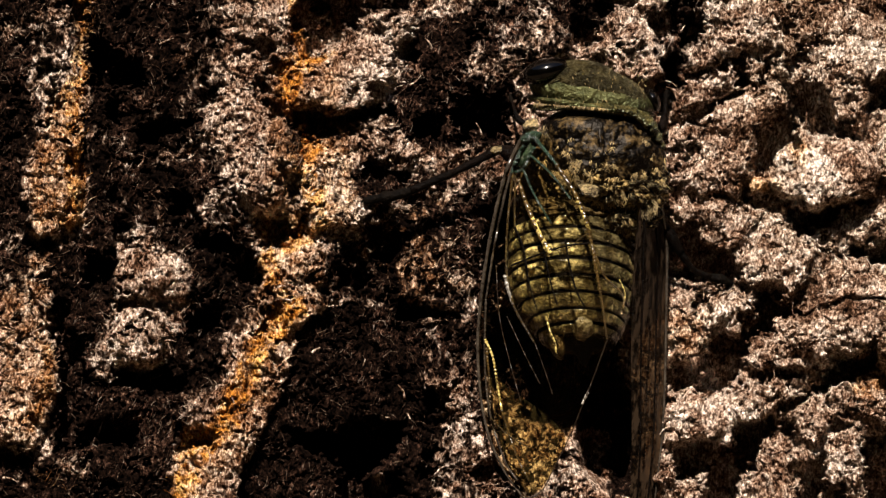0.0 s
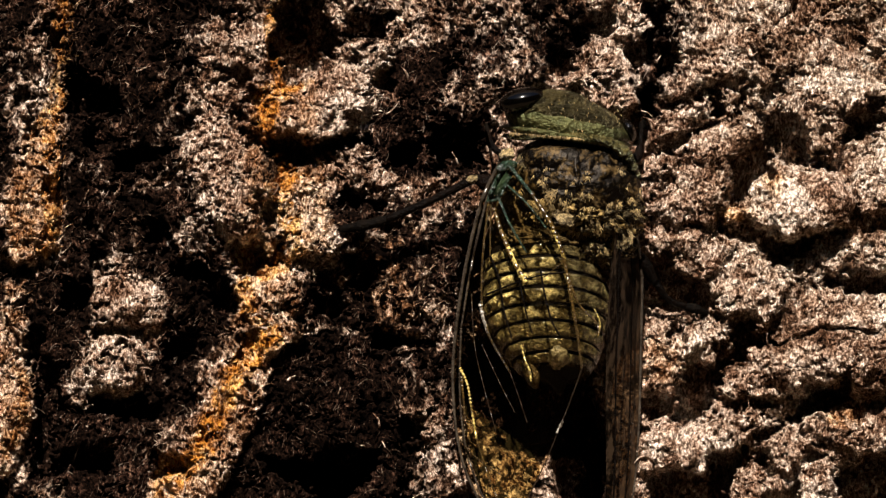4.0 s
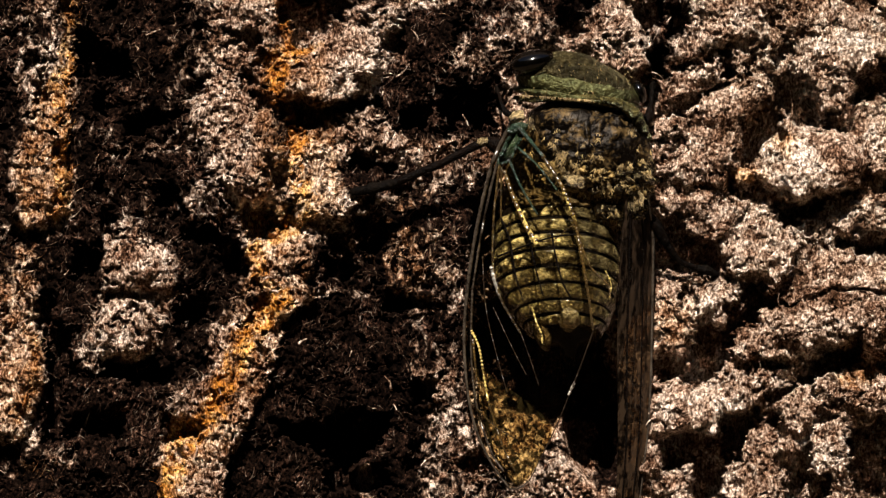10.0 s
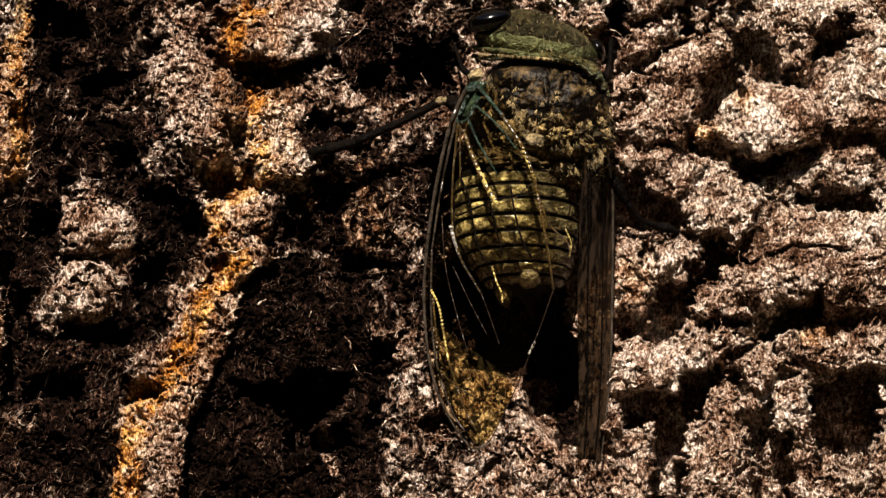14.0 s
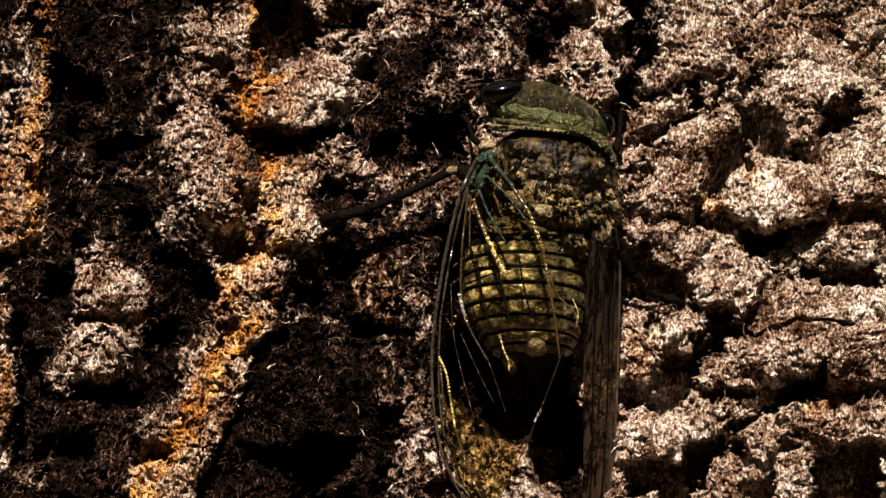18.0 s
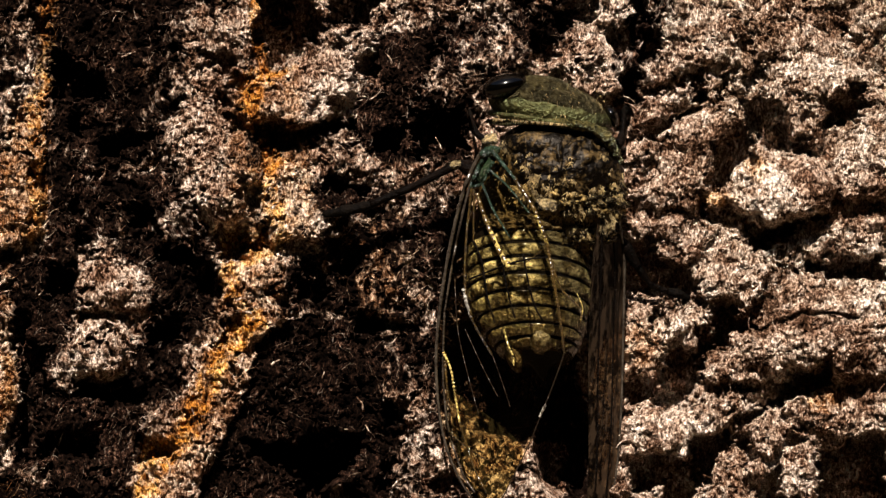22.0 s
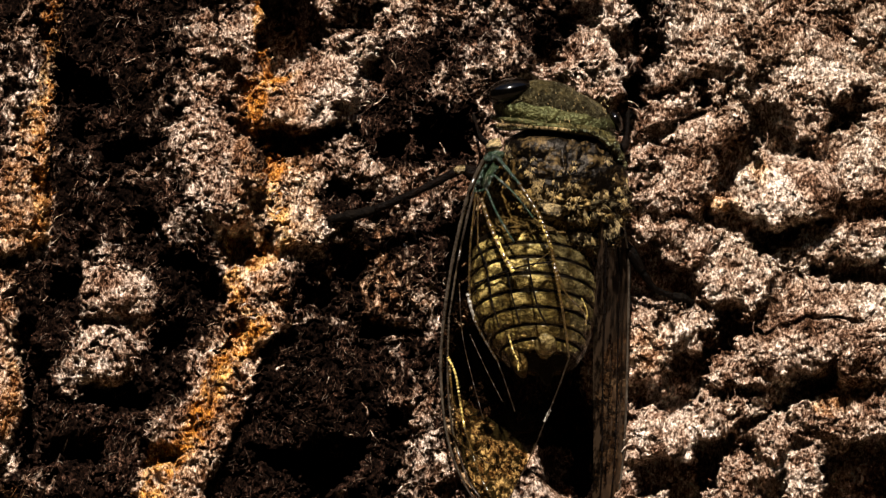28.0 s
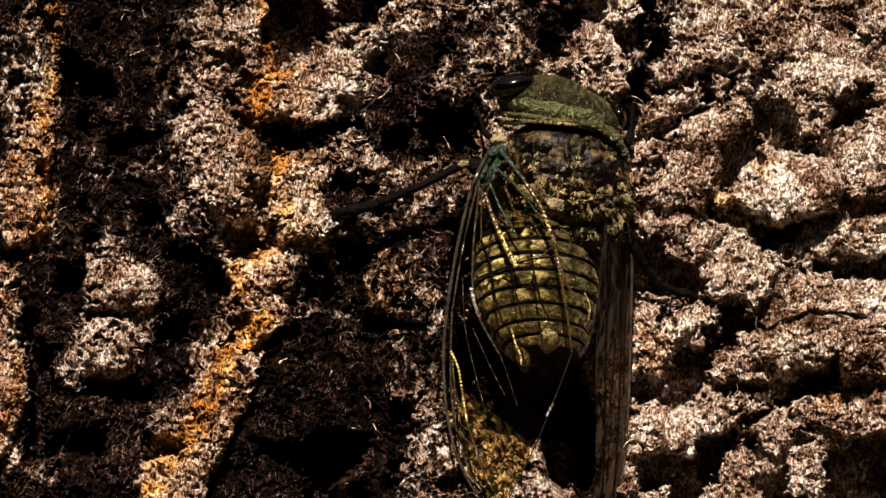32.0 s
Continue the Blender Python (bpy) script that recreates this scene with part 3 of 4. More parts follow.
    b.tint([(1140, 0), (1245, 0), (1200, 90), (1200, 200), (1160, 200)], 0.6)
    b.tint([(1200, 125), (1290, 100), (1300, 135), (1205, 155)], 0.35)
    b.tint([(1390, 140), (1470, 150), (1505, 245), (1405, 245)], 0.4)
    b.tint([(1470, 780), (1560, 760), (1560, 900), (1440, 880)], 0.3)
    b.tint([(1180, 200), (1420, 120), (1800, 60), (1800, 720), (1180, 760)], -0.35, edge=40)
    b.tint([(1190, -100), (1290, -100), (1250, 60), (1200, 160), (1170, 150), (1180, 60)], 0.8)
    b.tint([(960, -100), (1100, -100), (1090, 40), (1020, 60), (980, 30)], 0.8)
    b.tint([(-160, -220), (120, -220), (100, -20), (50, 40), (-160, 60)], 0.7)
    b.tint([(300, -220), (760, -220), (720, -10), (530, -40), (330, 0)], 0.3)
    b.tint([(205, 412), (330, 470), (300, 650), (190, 640)], -0.8)
    b.tint([(355, 180), (410, 180), (410, 270), (345, 268)], -0.6)
    b.tint([(395, 0), (515, 0), (500, 200), (525, 330), (460, 380), (410, 330)], -0.45)
    b.tint([(500, 110), (600, 60), (735, 30), (705, 140), (660, 195), (500, 200)], -2.0, edge=8)
    b.tint([(520, 260), (600, 240), (650, 240), (640, 390), (560, 410)], -0.2)
    b.tint([(690, 262), (715, 248), (738, 262), (742, 290), (705, 296)], -1.0, edge=8)
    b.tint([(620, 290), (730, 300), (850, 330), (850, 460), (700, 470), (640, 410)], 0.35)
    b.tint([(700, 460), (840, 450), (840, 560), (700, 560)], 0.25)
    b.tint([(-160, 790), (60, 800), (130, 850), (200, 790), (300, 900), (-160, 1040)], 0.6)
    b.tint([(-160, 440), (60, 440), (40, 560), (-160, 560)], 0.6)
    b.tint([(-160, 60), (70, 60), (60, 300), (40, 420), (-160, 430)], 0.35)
    b.tint([(455, 440), (600, 410), (560, 520), (510, 590), (480, 500)], -1.0)
    b.tint([(400, 592), (545, 552), (524, 606), (514, 646), (494, 704), (464, 766), (424, 850), (404, 1040), (300, 1040), (306, 812), (345, 742), (392, 680)], -2.2, edge=7)
    b.tint([(760, 730), (840, 730), (845, 1040), (720, 1040), (710, 860)], 0.15)
    # painted shade of the hollow beside the folded wing
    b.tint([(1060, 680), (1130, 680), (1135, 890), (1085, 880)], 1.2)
    b.tint([(1050, 92), (1134, 44), (1174, 140), (1152, 152)], -0.8)
    b.tint([(872, 706), (950, 712), (1012, 764), (1096, 862), (1110, 1040), (860, 1040)], 0.2)
    b.tint([(95, 160), (150, 160), (140, 390), (60, 420), (40, 330)], -0.7)
    b.tint([(-20, 460), (85, 450), (105, 650), (60, 790), (-20, 780)], -0.5)
    patchy = 0.66 * b.darkened + 0.42 * (1 - smooth(850, 1200, x)) + 0.08 * (1 - smooth(330, 480, x)) - 0.24 + 0.72 * fbm(wx, wy * 0.7, 60, 5, 501, 0.75) + 0.62 * fbm(wx, wy * 0.6, 15, 3, 521, 0.7) + 0.12
    b.darkened = smooth(0.26, 0.56, patchy)
    b.bared(1215, 590, 60, 50, 0.22)
    b.bared(1340, 322, 40, 14, 0.55)
    b.bared(1415, 270, 20, 24, 0.4)
    b.bared(1530, 675, 40, 30, 0.4)
    b.bared(760, 440, 110, 110, 0.22)
    b.cork *= np.clip(0.75 + 0.9 * fbm(x, y, 30, 3, 601) + 0.9 * fbm(x, y, 13, 3, 611, 0.7), 0, 1)
    b.darkened *= 1 - 0.85 * smooth(0.45, 0.9, b.cork)
    b.h -= 0.15 * b.darkened * (micro - micro.mean())
    return b


def on_trunk(px, py, h):
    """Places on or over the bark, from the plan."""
    X = (px - 784) * K
    y = RAD - np.sqrt(RAD * RAD - (X - AXIS_X) ** 2) - h * K
    return X * (DIST + y) / DIST, y, ZC + (441 - py) * K * (DIST + y) / DIST


def trunk():
    root = new("tree_trunk")
    root.location = (AXIS_X, RAD, 0)
    tagged(root, "old tree trunk with deeply fissured grey-brown bark", "tree trunk")
    # the far side, below and above: coarser bark, with the window of the near patch left open
    n, rows = 150, 130
    v, f = [], []
    for j in range(rows):
        z = 3.4 * j / (rows - 1)
        for i in range(n):
            a = 2 * math.pi * i / n
            r = RAD * (1 + 0.35 * math.exp(-z / 0.25)) - 0.006
            r += 0.010 * noise.ridged_multi_fractal((9 * math.cos(a), 9 * math.sin(a), z * 2.2), 0.8, 2.1, 4, 1.0, 2.0) - 0.012
            near = math.hypot(math.sin(a) * RAD / 0.10, (z - ZC) / 0.09) if math.cos(a) > 0 else 9
            r -= 0.034 * max(0, min(1, 1.6 - near))
            v.append((r * math.sin(a), -r * math.cos(a), z))
    for j in range(rows - 1):
        for i in range(n):
            k = (i + 1) % n
            f.append((j * n + i, j * n + k, (j + 1) * n + k, (j + 1) * n + i))
    f.append(tuple((rows - 1) * n + i for i in range(n)))
    core = mesh_object("trunk_core", v, f, MAT_CORE, root)
    # the near patch
    b = relief()
    X, Y, h = b.X, b.Y, b.h.copy()
    edge = np.minimum(np.minimum(X + 150, 1790 - X), np.minimum(Y + 200, 1032 - Y))
    h = h * smooth(0, 60, edge) - 190 * (1 - smooth(0, 26, edge))
    sx = 2.0 * fbm(X, Y, 14, 2, 701) + 5 * fbm(X, Y, 40, 2, 711)
    sy = 2.0 * fbm(X, Y, 14, 2, 721) + 5 * fbm(X, Y, 40, 2, 731)
    wx, wy, wz = on_trunk(X + sx, Y + sy, h)
    co = np.stack((wx - AXIS_X, wy - RAD, wz), -1).reshape(-1, 3)
    darkened, cork, bleach = b.darkened.ravel(), b.cork.ravel(), b.bleach.ravel()
    ids = np.arange(b.nx * b.ny).reshape(b.ny, b.nx)
    quads = np.stack((ids[:-1, :-1], ids[1:, :-1], ids[1:, 1:], ids[:-1, 1:]), -1).reshape(-1, 4)
    # plates of bark, parted along wandering lines
    seeds = ((60, 200), (40, 620), (120, 960), (250, 90), (240, 330), (430, 90), (440, 330), (235, 560), (360, 540), (250, 780),
             (470, 760), (620, 100), (620, 300), (560, 480), (620, 720), (790, 110), (790, 300), (780, 470), (790, 660), (780, 850),
             (960, 50), (1000, 450), (1000, 830), (1150, 90), (1260, 210), (1380, 120), (1500, 120), (1250, 340), (1345, 450),
             (1455, 300), (1240, 560), (1500, 550), (1240, 730), (1350, 690), (1430, 740), (1400, 850), (1240, 860), (1540, 760), (1560, 420))
    qx = b.x.ravel()[quads[:, 0]]
    qy = b.y.ravel()[quads[:, 0]]
    dist = np.stack([np.hypot(qx - sx0, qy - sy0) for sx0, sy0 in seeds])
    label = dist.argmin(0)
    for i in range(len(seeds)):
        q = quads[label == i]
        if not len(q):
            continue
        used, inv = np.unique(q, return_inverse=True)
        q = inv.reshape(-1, 4)
        me = bpy.data.meshes.new("bark_plate")
        me.vertices.add(len(used))
        me.vertices.foreach_set("co", co[used].astype(np.float32).ravel())
        me.loops.add(q.size)
        me.loops.foreach_set("vertex_index", q.astype(np.int32).ravel())
        me.polygons.add(len(q))
        me.polygons.foreach_set("loop_start", np.arange(0, q.size, 4, dtype=np.int32))
        me.polygons.foreach_set("use_smooth", np.ones(len(q), dtype=bool))
        me.update(calc_edges=True)
        for name, vals in (("darkened", darkened), ("cork", cork), ("bleach", bleach)):
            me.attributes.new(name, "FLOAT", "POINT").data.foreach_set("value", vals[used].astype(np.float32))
        me.materials.append(BARK)
        ob = new("bark_plate", me)
        ob.parent = root
    flakes(root, b, h)
    fibres(root, b, h)


def flakes(root, b, h):
    """Frayed slivers of bark that stand off the surface."""
    rng = random.Random(5)
    made = 0
    while made < 290:
        px, py = rng.uniform(-60, 1640), rng.uniform(-60, 940)
        if ((px - 1030) / 175) ** 2 + ((py - 500) / 430) ** 2 < 1:
            continue
        i, j = b.index(px, py)
        if b.darkened[i, j] > 0.75 and rng.random() < 0.6:
            continue
        made += 1
        long, wide = rng.uniform(9, 32), rng.uniform(1.3, 4.2)
        turn, lift = rng.gauss(1.35, 0.7), rng.uniform(0.15, 0.7)
        curl, z0 = rng.uniform(-0.8, 0.8), h[i, j] - 1.5
        v, f, n = [], [], 7
        for k in range(n):
            t = k / (n - 1)
            a = turn + curl * t
            cx, cy = px + long * t * math.cos(a), py - long * t * math.sin(a)
            w = wide * (1 - 0.75 * t) * (0.7 + 0.5 * rng.random())
            up = z0 + long * lift * t - 4 * t * t
            sx, sy = -math.sin(a) * w, -math.cos(a) * w
            for ox, oy, oh in ((sx, sy, 0), (0, 0, 1.6), (-sx, -sy, 0), (0, 0, -1.2)):
                x, y, z = on_trunk(cx + ox, cy + oy, up + oh)
                v.append((x - AXIS_X, y - RAD, z))
        for k in range(n - 1):
            for c in range(4):
                d = (c + 1) % 4
                f.append((4 * k + c, 4 * k + d, 4 * k + 4 + d, 4 * k + 4 + c))
        f += [(3, 2, 1, 0), (4 * n - 4, 4 * n - 3, 4 * n - 2, 4 * n - 1)]
        mesh_object("bark_flake", v, f, BARK, root)


def fibres(root, b, h):
    """Fine strands that lie on the bark and lift off it at their ends."""
    rng, n, m = np.random.RandomState(7), 16000, 5
    px, py = rng.uniform(-60, 1700, n), rng.uniform(-130, 985, n)

    def cell(x, y):
        return np.clip(((y - b.Y[0, 0]) / b.step).astype(int), 0, b.ny - 1), np.clip(((x - b.X[0, 0]) / b.step).astype(int), 0, b.nx - 1)

    at = cell(px, py)
    keep = (np.hypot((px - 1030) / 165, (py - 500) / 420) > 1) & (rng.random_sample(n) > 0.55 * b.darkened[at])
    px, py = px[keep], py[keep]
    n = len(px)
    flow = fbm(px, py, 70, 2, 811) * 2.6 + np.where((px > 560) & (px < 720) & (py < 420), 0.25, 1.25) + rng.normal(0, 0.45, n)
    curl, long = rng.uniform(-1.3, 1.3, n), rng.uniform(8, 26, n)
    wide, lift = rng.uniform(0.6, 1.5, n), rng.uniform(0.5, 5.0, n)
    hue = b.darkened[cell(px, py)] * 0.75, b.cork[cell(px, py)], b.bleach[cell(px, py)]
    co, x, y = np.zeros((n, m, 3, 3)), px.copy(), py.copy()
    for k in range(m):
        t = k / (m - 1)
        a = flow + curl * t
        if k:
            x, y = x + long / (m - 1) * np.cos(a), y - long / (m - 1) * np.sin(a)
        up = h[cell(x, y)] + 0.4 + lift * t * t
        w = wide * (1 - 0.7 * t)
        for c, (side, over) in enumerate(((1, 0), (-1, 0), (0, 1.3))):
            wx, wy, wz = on_trunk(x - np.sin(a) * w * side, y - np.cos(a) * w * side, up + over * w)
            co[:, k, c] = np.stack((wx - AXIS_X, wy - RAD, wz), -1)
    base = (np.arange(n) * m * 3)[:, None]
    quads = []
    for k in range(m - 1):
        for c in range(3):
            d = (c + 1) % 3
            quads.append(base + np.array((3 * k + c, 3 * k + d, 3 * k + 3 + d, 3 * k + 3 + c)))
    q = np.concatenate(quads)
    me = bpy.data.meshes.new("bark_fibre")
    me.vertices.add(n * m * 3)
    me.vertices.foreach_set("co", co.astype(np.float32).ravel())
    me.loops.add(q.size)
    me.loops.foreach_set("vertex_index", q.astype(np.int32).ravel())
    me.polygons.add(len(q))
    me.polygons.foreach_set("loop_start", np.arange(0, q.size, 4, dtype=np.int32))
    me.update(calc_edges=True)
    for name, vals in zip(("darkened", "cork", "bleach"), hue):
        me.attributes.new(name, "FLOAT", "POINT").data.foreach_set("value", np.repeat(vals, m * 3).astype(np.float32))
    me.materials.append(BARK)
    ob = new("bark_fibre", me)
    ob.parent = root
    tagged(ob, "fine frayed fibres on the bark", kind="stuff")


trunk()

# ---- the insect ----
MAT_GREEN = mottled("green_cuticle", (0.006, 0.0062, 0.002), (0.052, 0.049, 0.018), 190, 0.30, 0.45, 0.0009, 0.40, 0.62, tint=(0.85, 1.0, 0.5))
MAT_HEAD = mottled("head_cuticle", (0.004, 0.0032, 0.0014), (0.044, 0.034, 0.013), 230, 0.32, 0.45, 0.0014, 0.43, 0.62, tint=(1.0, 0.9, 0.5))
MAT_RIM = mottled("rim_cuticle", (0.016, 0.015, 0.005), (0.17, 0.14, 0.05), 420, 0.26, 0.6, 0.0016, 0.44, 0.62, tint=(0.95, 1.0, 0.65))
MAT_THORAX = mottled("thorax_cuticle", (0.003, 0.0018, 0.0009), (0.42, 0.285, 0.105), 300, 0.26, 0.40, 0.0004, 0.52, 0.66, 0.0, (1.0, 0.80, 0.42))
MAT_SHIELD = mottled("shield_cuticle", (0.0012, 0.0008, 0.0005), (0.120, 0.078, 0.032), 340, 0.33, 0.14, 0.00018, 0.50, 0.68, 0.0, (1.0, 0.90, 0.78))
MAT_HAIR = mottled("hair", (0.05, 0.030, 0.010), (0.62, 0.45, 0.20), 600, 0.35, 0.4)
MAT_FUR = mottled("golden_hair", (0.03, 0.018, 0.006), (0.76, 0.58, 0.29), 600, 0.4, 0.4, 0.0014, 0.43, 0.60)


def tergite_material():
    m, nt, b = nodes("tergite", 0.22, 0.0, 0.4)
    b.inputs["Specular Tint"].default_value = (1.0, 0.74, 0.30, 1)
    at_vertex = nt.nodes.new("ShaderNodeAttribute")
    at_vertex.attribute_name = "pale"
    grain = noise_of(nt, 1700, 4, 0.7)
    blotch = noise_of(nt, 620, 3, 0.6)
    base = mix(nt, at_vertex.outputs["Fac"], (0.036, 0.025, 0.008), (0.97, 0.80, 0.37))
    base = mix(nt, 0.9, base, ramp(nt, blotch, (0.40, 0.40), (0.50, 0.95), (0.60, 1.4)), "MULTIPLY")
    nt.links.new(mix(nt, 0.85, base, ramp(nt, grain, (0.36, 0.30), (0.50, 1.0), (0.64, 1.5)), "MULTIPLY"), b.inputs["Base Color"])
    b.inputs["Coat Weight"].default_value, b.inputs["Coat Roughness"].default_value = 0.6, 0.14
    bump(nt, b, grain, 0.0026)
    return m


MAT_TERGITE = tergite_material()

MAT_PALE = mottled("pale_plate", (0.035, 0.027, 0.011), (0.20, 0.162, 0.085), 330, 0.2, 0.6, 0.0004, 0.40, 0.62, 0.4)
MAT_HIND = mottled("hind_cuticle", (0.008, 0.005, 0.002), (0.085, 0.055, 0.020), 260, 0.35, 0.3, 0.0010, 0.42, 0.62, 0.0, (1.0, 0.80, 0.42))
MAT_DARK = mottled("dark_cuticle", (0.001, 0.0007, 0.0005), (0.004, 0.0025, 0.0014), 500, 0.6, 0.04, 0.0003)
MAT_LEG = mottled("leg_cuticle", (0.0008, 0.0005, 0.0003), (0.0045, 0.0022, 0.0012), 500, 0.45, 0.04, 0.0003)
MAT_EYE = mottled("eye", (0.0004, 0.0003, 0.0002), (0.0010, 0.0007, 0.0005), 600, 0.14, 0.3)
MAT_VEIN_GREEN = mottled("green_vein", (0.003, 0.008, 0.004), (0.020, 0.042, 0.025), 420, 0.22, 0.6, 0.0006)
MAT_VEIN = mottled("brown_vein", (0.02, 0.012, 0.005), (0.13, 0.08, 0.022), 900, 0.14, 0.8, 0.0012, 0.4, 0.6, 0.6)
MAT_COSTA = mottled("costa", (0.016, 0.012, 0.009), (0.06, 0.048, 0.036), 500, 0.2, 0.6)
MAT_AMBER = mottled("amber_vein", (0.012, 0.007, 0.002), (0.09, 0.052, 0.012), 900, 0.24, 1.0, 0.0, 0.4, 0.6, 1.0)
# pale colour that paints white sun glints on the veins
MAT_WHITE_GLINT = mottled("white_glint", (0.08, 0.07, 0.06), (0.42, 0.39, 0.34), 900, 0.26, 1.0, 0.0, 0.4, 0.6, 1.0)

MAT_THREAD = mottled("thin_vein", (0.010, 0.006, 0.004), (0.045, 0.030, 0.020), 700, 0.35, 0.3)
# bright gold colour that stands for sun glints along the veins
MAT_GOLD_GLINT = mottled("gold_glint", (0.07, 0.045, 0.010), (0.70, 0.54, 0.17), 700, 0.2, 0.9, 0.0, 0.42, 0.60, 1.0)


def film_material(name, tint, body, cover, gloss):
    """Thin wing skin: mostly clear, some brown body, a little gloss."""
    m = bpy.data.materials.new(name)
    m.use_nodes = True
    nt = m.node_tree
    nt.nodes.remove(nt.nodes["Principled BSDF"])
    out = nt.nodes["Material Output"]
    clear = nt.nodes.new("ShaderNodeBsdfTransparent")
    clear.inputs[0].default_value = (*tint, 1)
    skin = nt.nodes.new("ShaderNodeBsdfPrincipled")
    skin.inputs["Roughness"].default_value = 0.4
    skin.inputs["Specular IOR Level"].default_value = 0.04
    streak = mix(nt, 0.45, noise_of(nt, 420, 4, 0.65, (1.8, 1.8, 0.30)), noise_of(nt, 800, 4, 0.7, (1.4, 1.4, 0.7)))
    nt.links.new(ramp(nt, streak, (0.46, tuple(c * 0.03 for c in body)), (0.50, tuple(c * 0.3 for c in body)), (0.55, body)), skin.inputs["Base Color"])
    shine = nt.nodes.new("ShaderNodeBsdfGlossy")
    shine.inputs["Roughness"].default_value = 0.12
    a, b = nt.nodes.new("ShaderNodeMixShader"), nt.nodes.new("ShaderNodeMixShader")
    a.inputs[0].default_value, b.inputs[0].default_value = cover, gloss
    nt.links.new(clear.outputs[0], a.inputs[1])
    nt.links.new(skin.outputs[0], a.inputs[2])
    nt.links.new(a.outputs[0], b.inputs[1])
    nt.links.new(shine.outputs[0], b.inputs[2])
    nt.links.new(b.outputs[0], out.inputs[0])
    n = nt.nodes.new("ShaderNodeBump")
    n.inputs["Distance"].default_value = 0.0006
    nt.links.new(noise_of(nt, 220, 2), n.inputs["Height"])
    nt.links.new(n.outputs[0], shine.inputs["Normal"])
    return m


MAT_FILM = film_material("clear_wing", (0.97, 0.90, 0.68), (0.20, 0.14, 0.05), 0.001, 0.003)
MAT_FILM_AMBER = film_material("amber_wing", (0.60, 0.52, 0.30), (0.15, 0.115, 0.05), 0.07, 0.016)
MAT_FILM_SIDE = film_material("brown_wing", (0.42, 0.30, 0.17), (0.040, 0.026, 0.016), 0.86, 0.006)


def place(px, py, h):
    f = 1 - h * K / DIST
    return Vector(((px - 784) * K * f, -h * K, ZC + (441 - py) * K * f))


BASE = place(1040, 480, -4)


def rel(px, py, h, origin=BASE):
    return place(px, py, h) - origin


def bm_object(name, bm, mat, parent, label="", origin=None):
    me = bpy.data.meshes.new(name)
    bmesh.ops.recalc_face_normals(bm, faces=bm.faces)
    bm.to_mesh(me)
    bm.free()
    me.polygons.foreach_set("use_smooth", [True] * len(me.polygons))
    me.materials.append(mat)
    ob = new(name, me)
    ob.parent = parent
    if origin is not None:
        ob.location = origin
    if label:
        ob["label"] = label
    return ob


def blob(bm, cx, cy, ch, rx, ry, rh, turn=0, rough=0.0, grain=30, origin=BASE, seg=40):
    """A rounded, slightly uneven body."""
    c, s = math.cos(radians(turn)), math.sin(radians(turn))
    got = bmesh.ops.create_uvsphere(bm, u_segments=seg, v_segments=seg // 2, radius=1)
    for v in got["verts"]:
        x, y, z = v.co
        k = 1 + rough * noise.fractal(Vector((x * rx, y * ry, z * rh)) / grain + Vector((cx, cy, 0)), 1.0, 2.0, 3)
        x, y, z = x * k, y * k, z * k
        v.co = rel(cx + c * x * rx - s * y * ry, cy + s * x * rx + c * y * ry, ch + z * rh, origin)
    return got["verts"]


def spline(pts, n):
    """Catmull-Rom through points of any dimension."""
    p = [np.array(q, float) for q in pts]
    p = [2 * p[0] - p[1]] + p + [2 * p[-1] - p[-2]]
    out, m = [], len(pts) - 1
    for i in range(n):
        u = i / (n - 1) * m
        k = min(int(u), m - 1)
        t = u - k
        a, b, c, d = p[k:k + 4]
        out.append(0.5 * (2 * b + (c - a) * t + (2 * a - 5 * b + 4 * c - d) * t * t + (3 * b - a - 3 * c + d) * t ** 3))
    return out


def tube(bm, pts, radii, n=8, origin=BASE, count=None, knots=0.0, beads=0.0):
    """A tapering rod along plan points (x, y, h); radii in plan units."""
    count = count or max(8, 5 * len(pts))
    line = [rel(*q, origin) for q in spline(pts, count)]
    rr = [float(r[0]) for r in spline([(r,) for r in radii], count)]
    rings = []
    run = 0.0
    for i, q in enumerate(line):
        run += (q - line[max(i - 1, 0)]).length / K
        d = (line[min(i + 1, count - 1)] - line[max(i - 1, 0)]).normalized()
        a = d.cross(Vector((0.3, 1, 0.2))).normalized()
        b = d.cross(a)
        r = max(rr[i], 0.3) * K * (1 + knots * noise.noise((i * 1.7, q.x * 900, q.z * 900)))
        r *= 1 + beads * (0.7 + 1.2 * noise.noise((run / 17, 5, 0))) * math.sin(2 * math.pi * run / (3.3 * rr[i]) + noise.noise((run / 9, 0, 0)) * 3)
        rings.append([bm.verts.new(q + r * (a * math.cos(2 * math.pi * k / n) + b * math.sin(2 * math.pi * k / n))) for k in range(n)])
    for s, t in zip(rings, rings[1:]):
        for k in range(n):
            bm.faces.new((s[k], s[(k + 1) % n], t[(k + 1) % n], t[k]))
    bm.faces.new(rings[0][::-1])
    bm.faces.new(rings[-1])


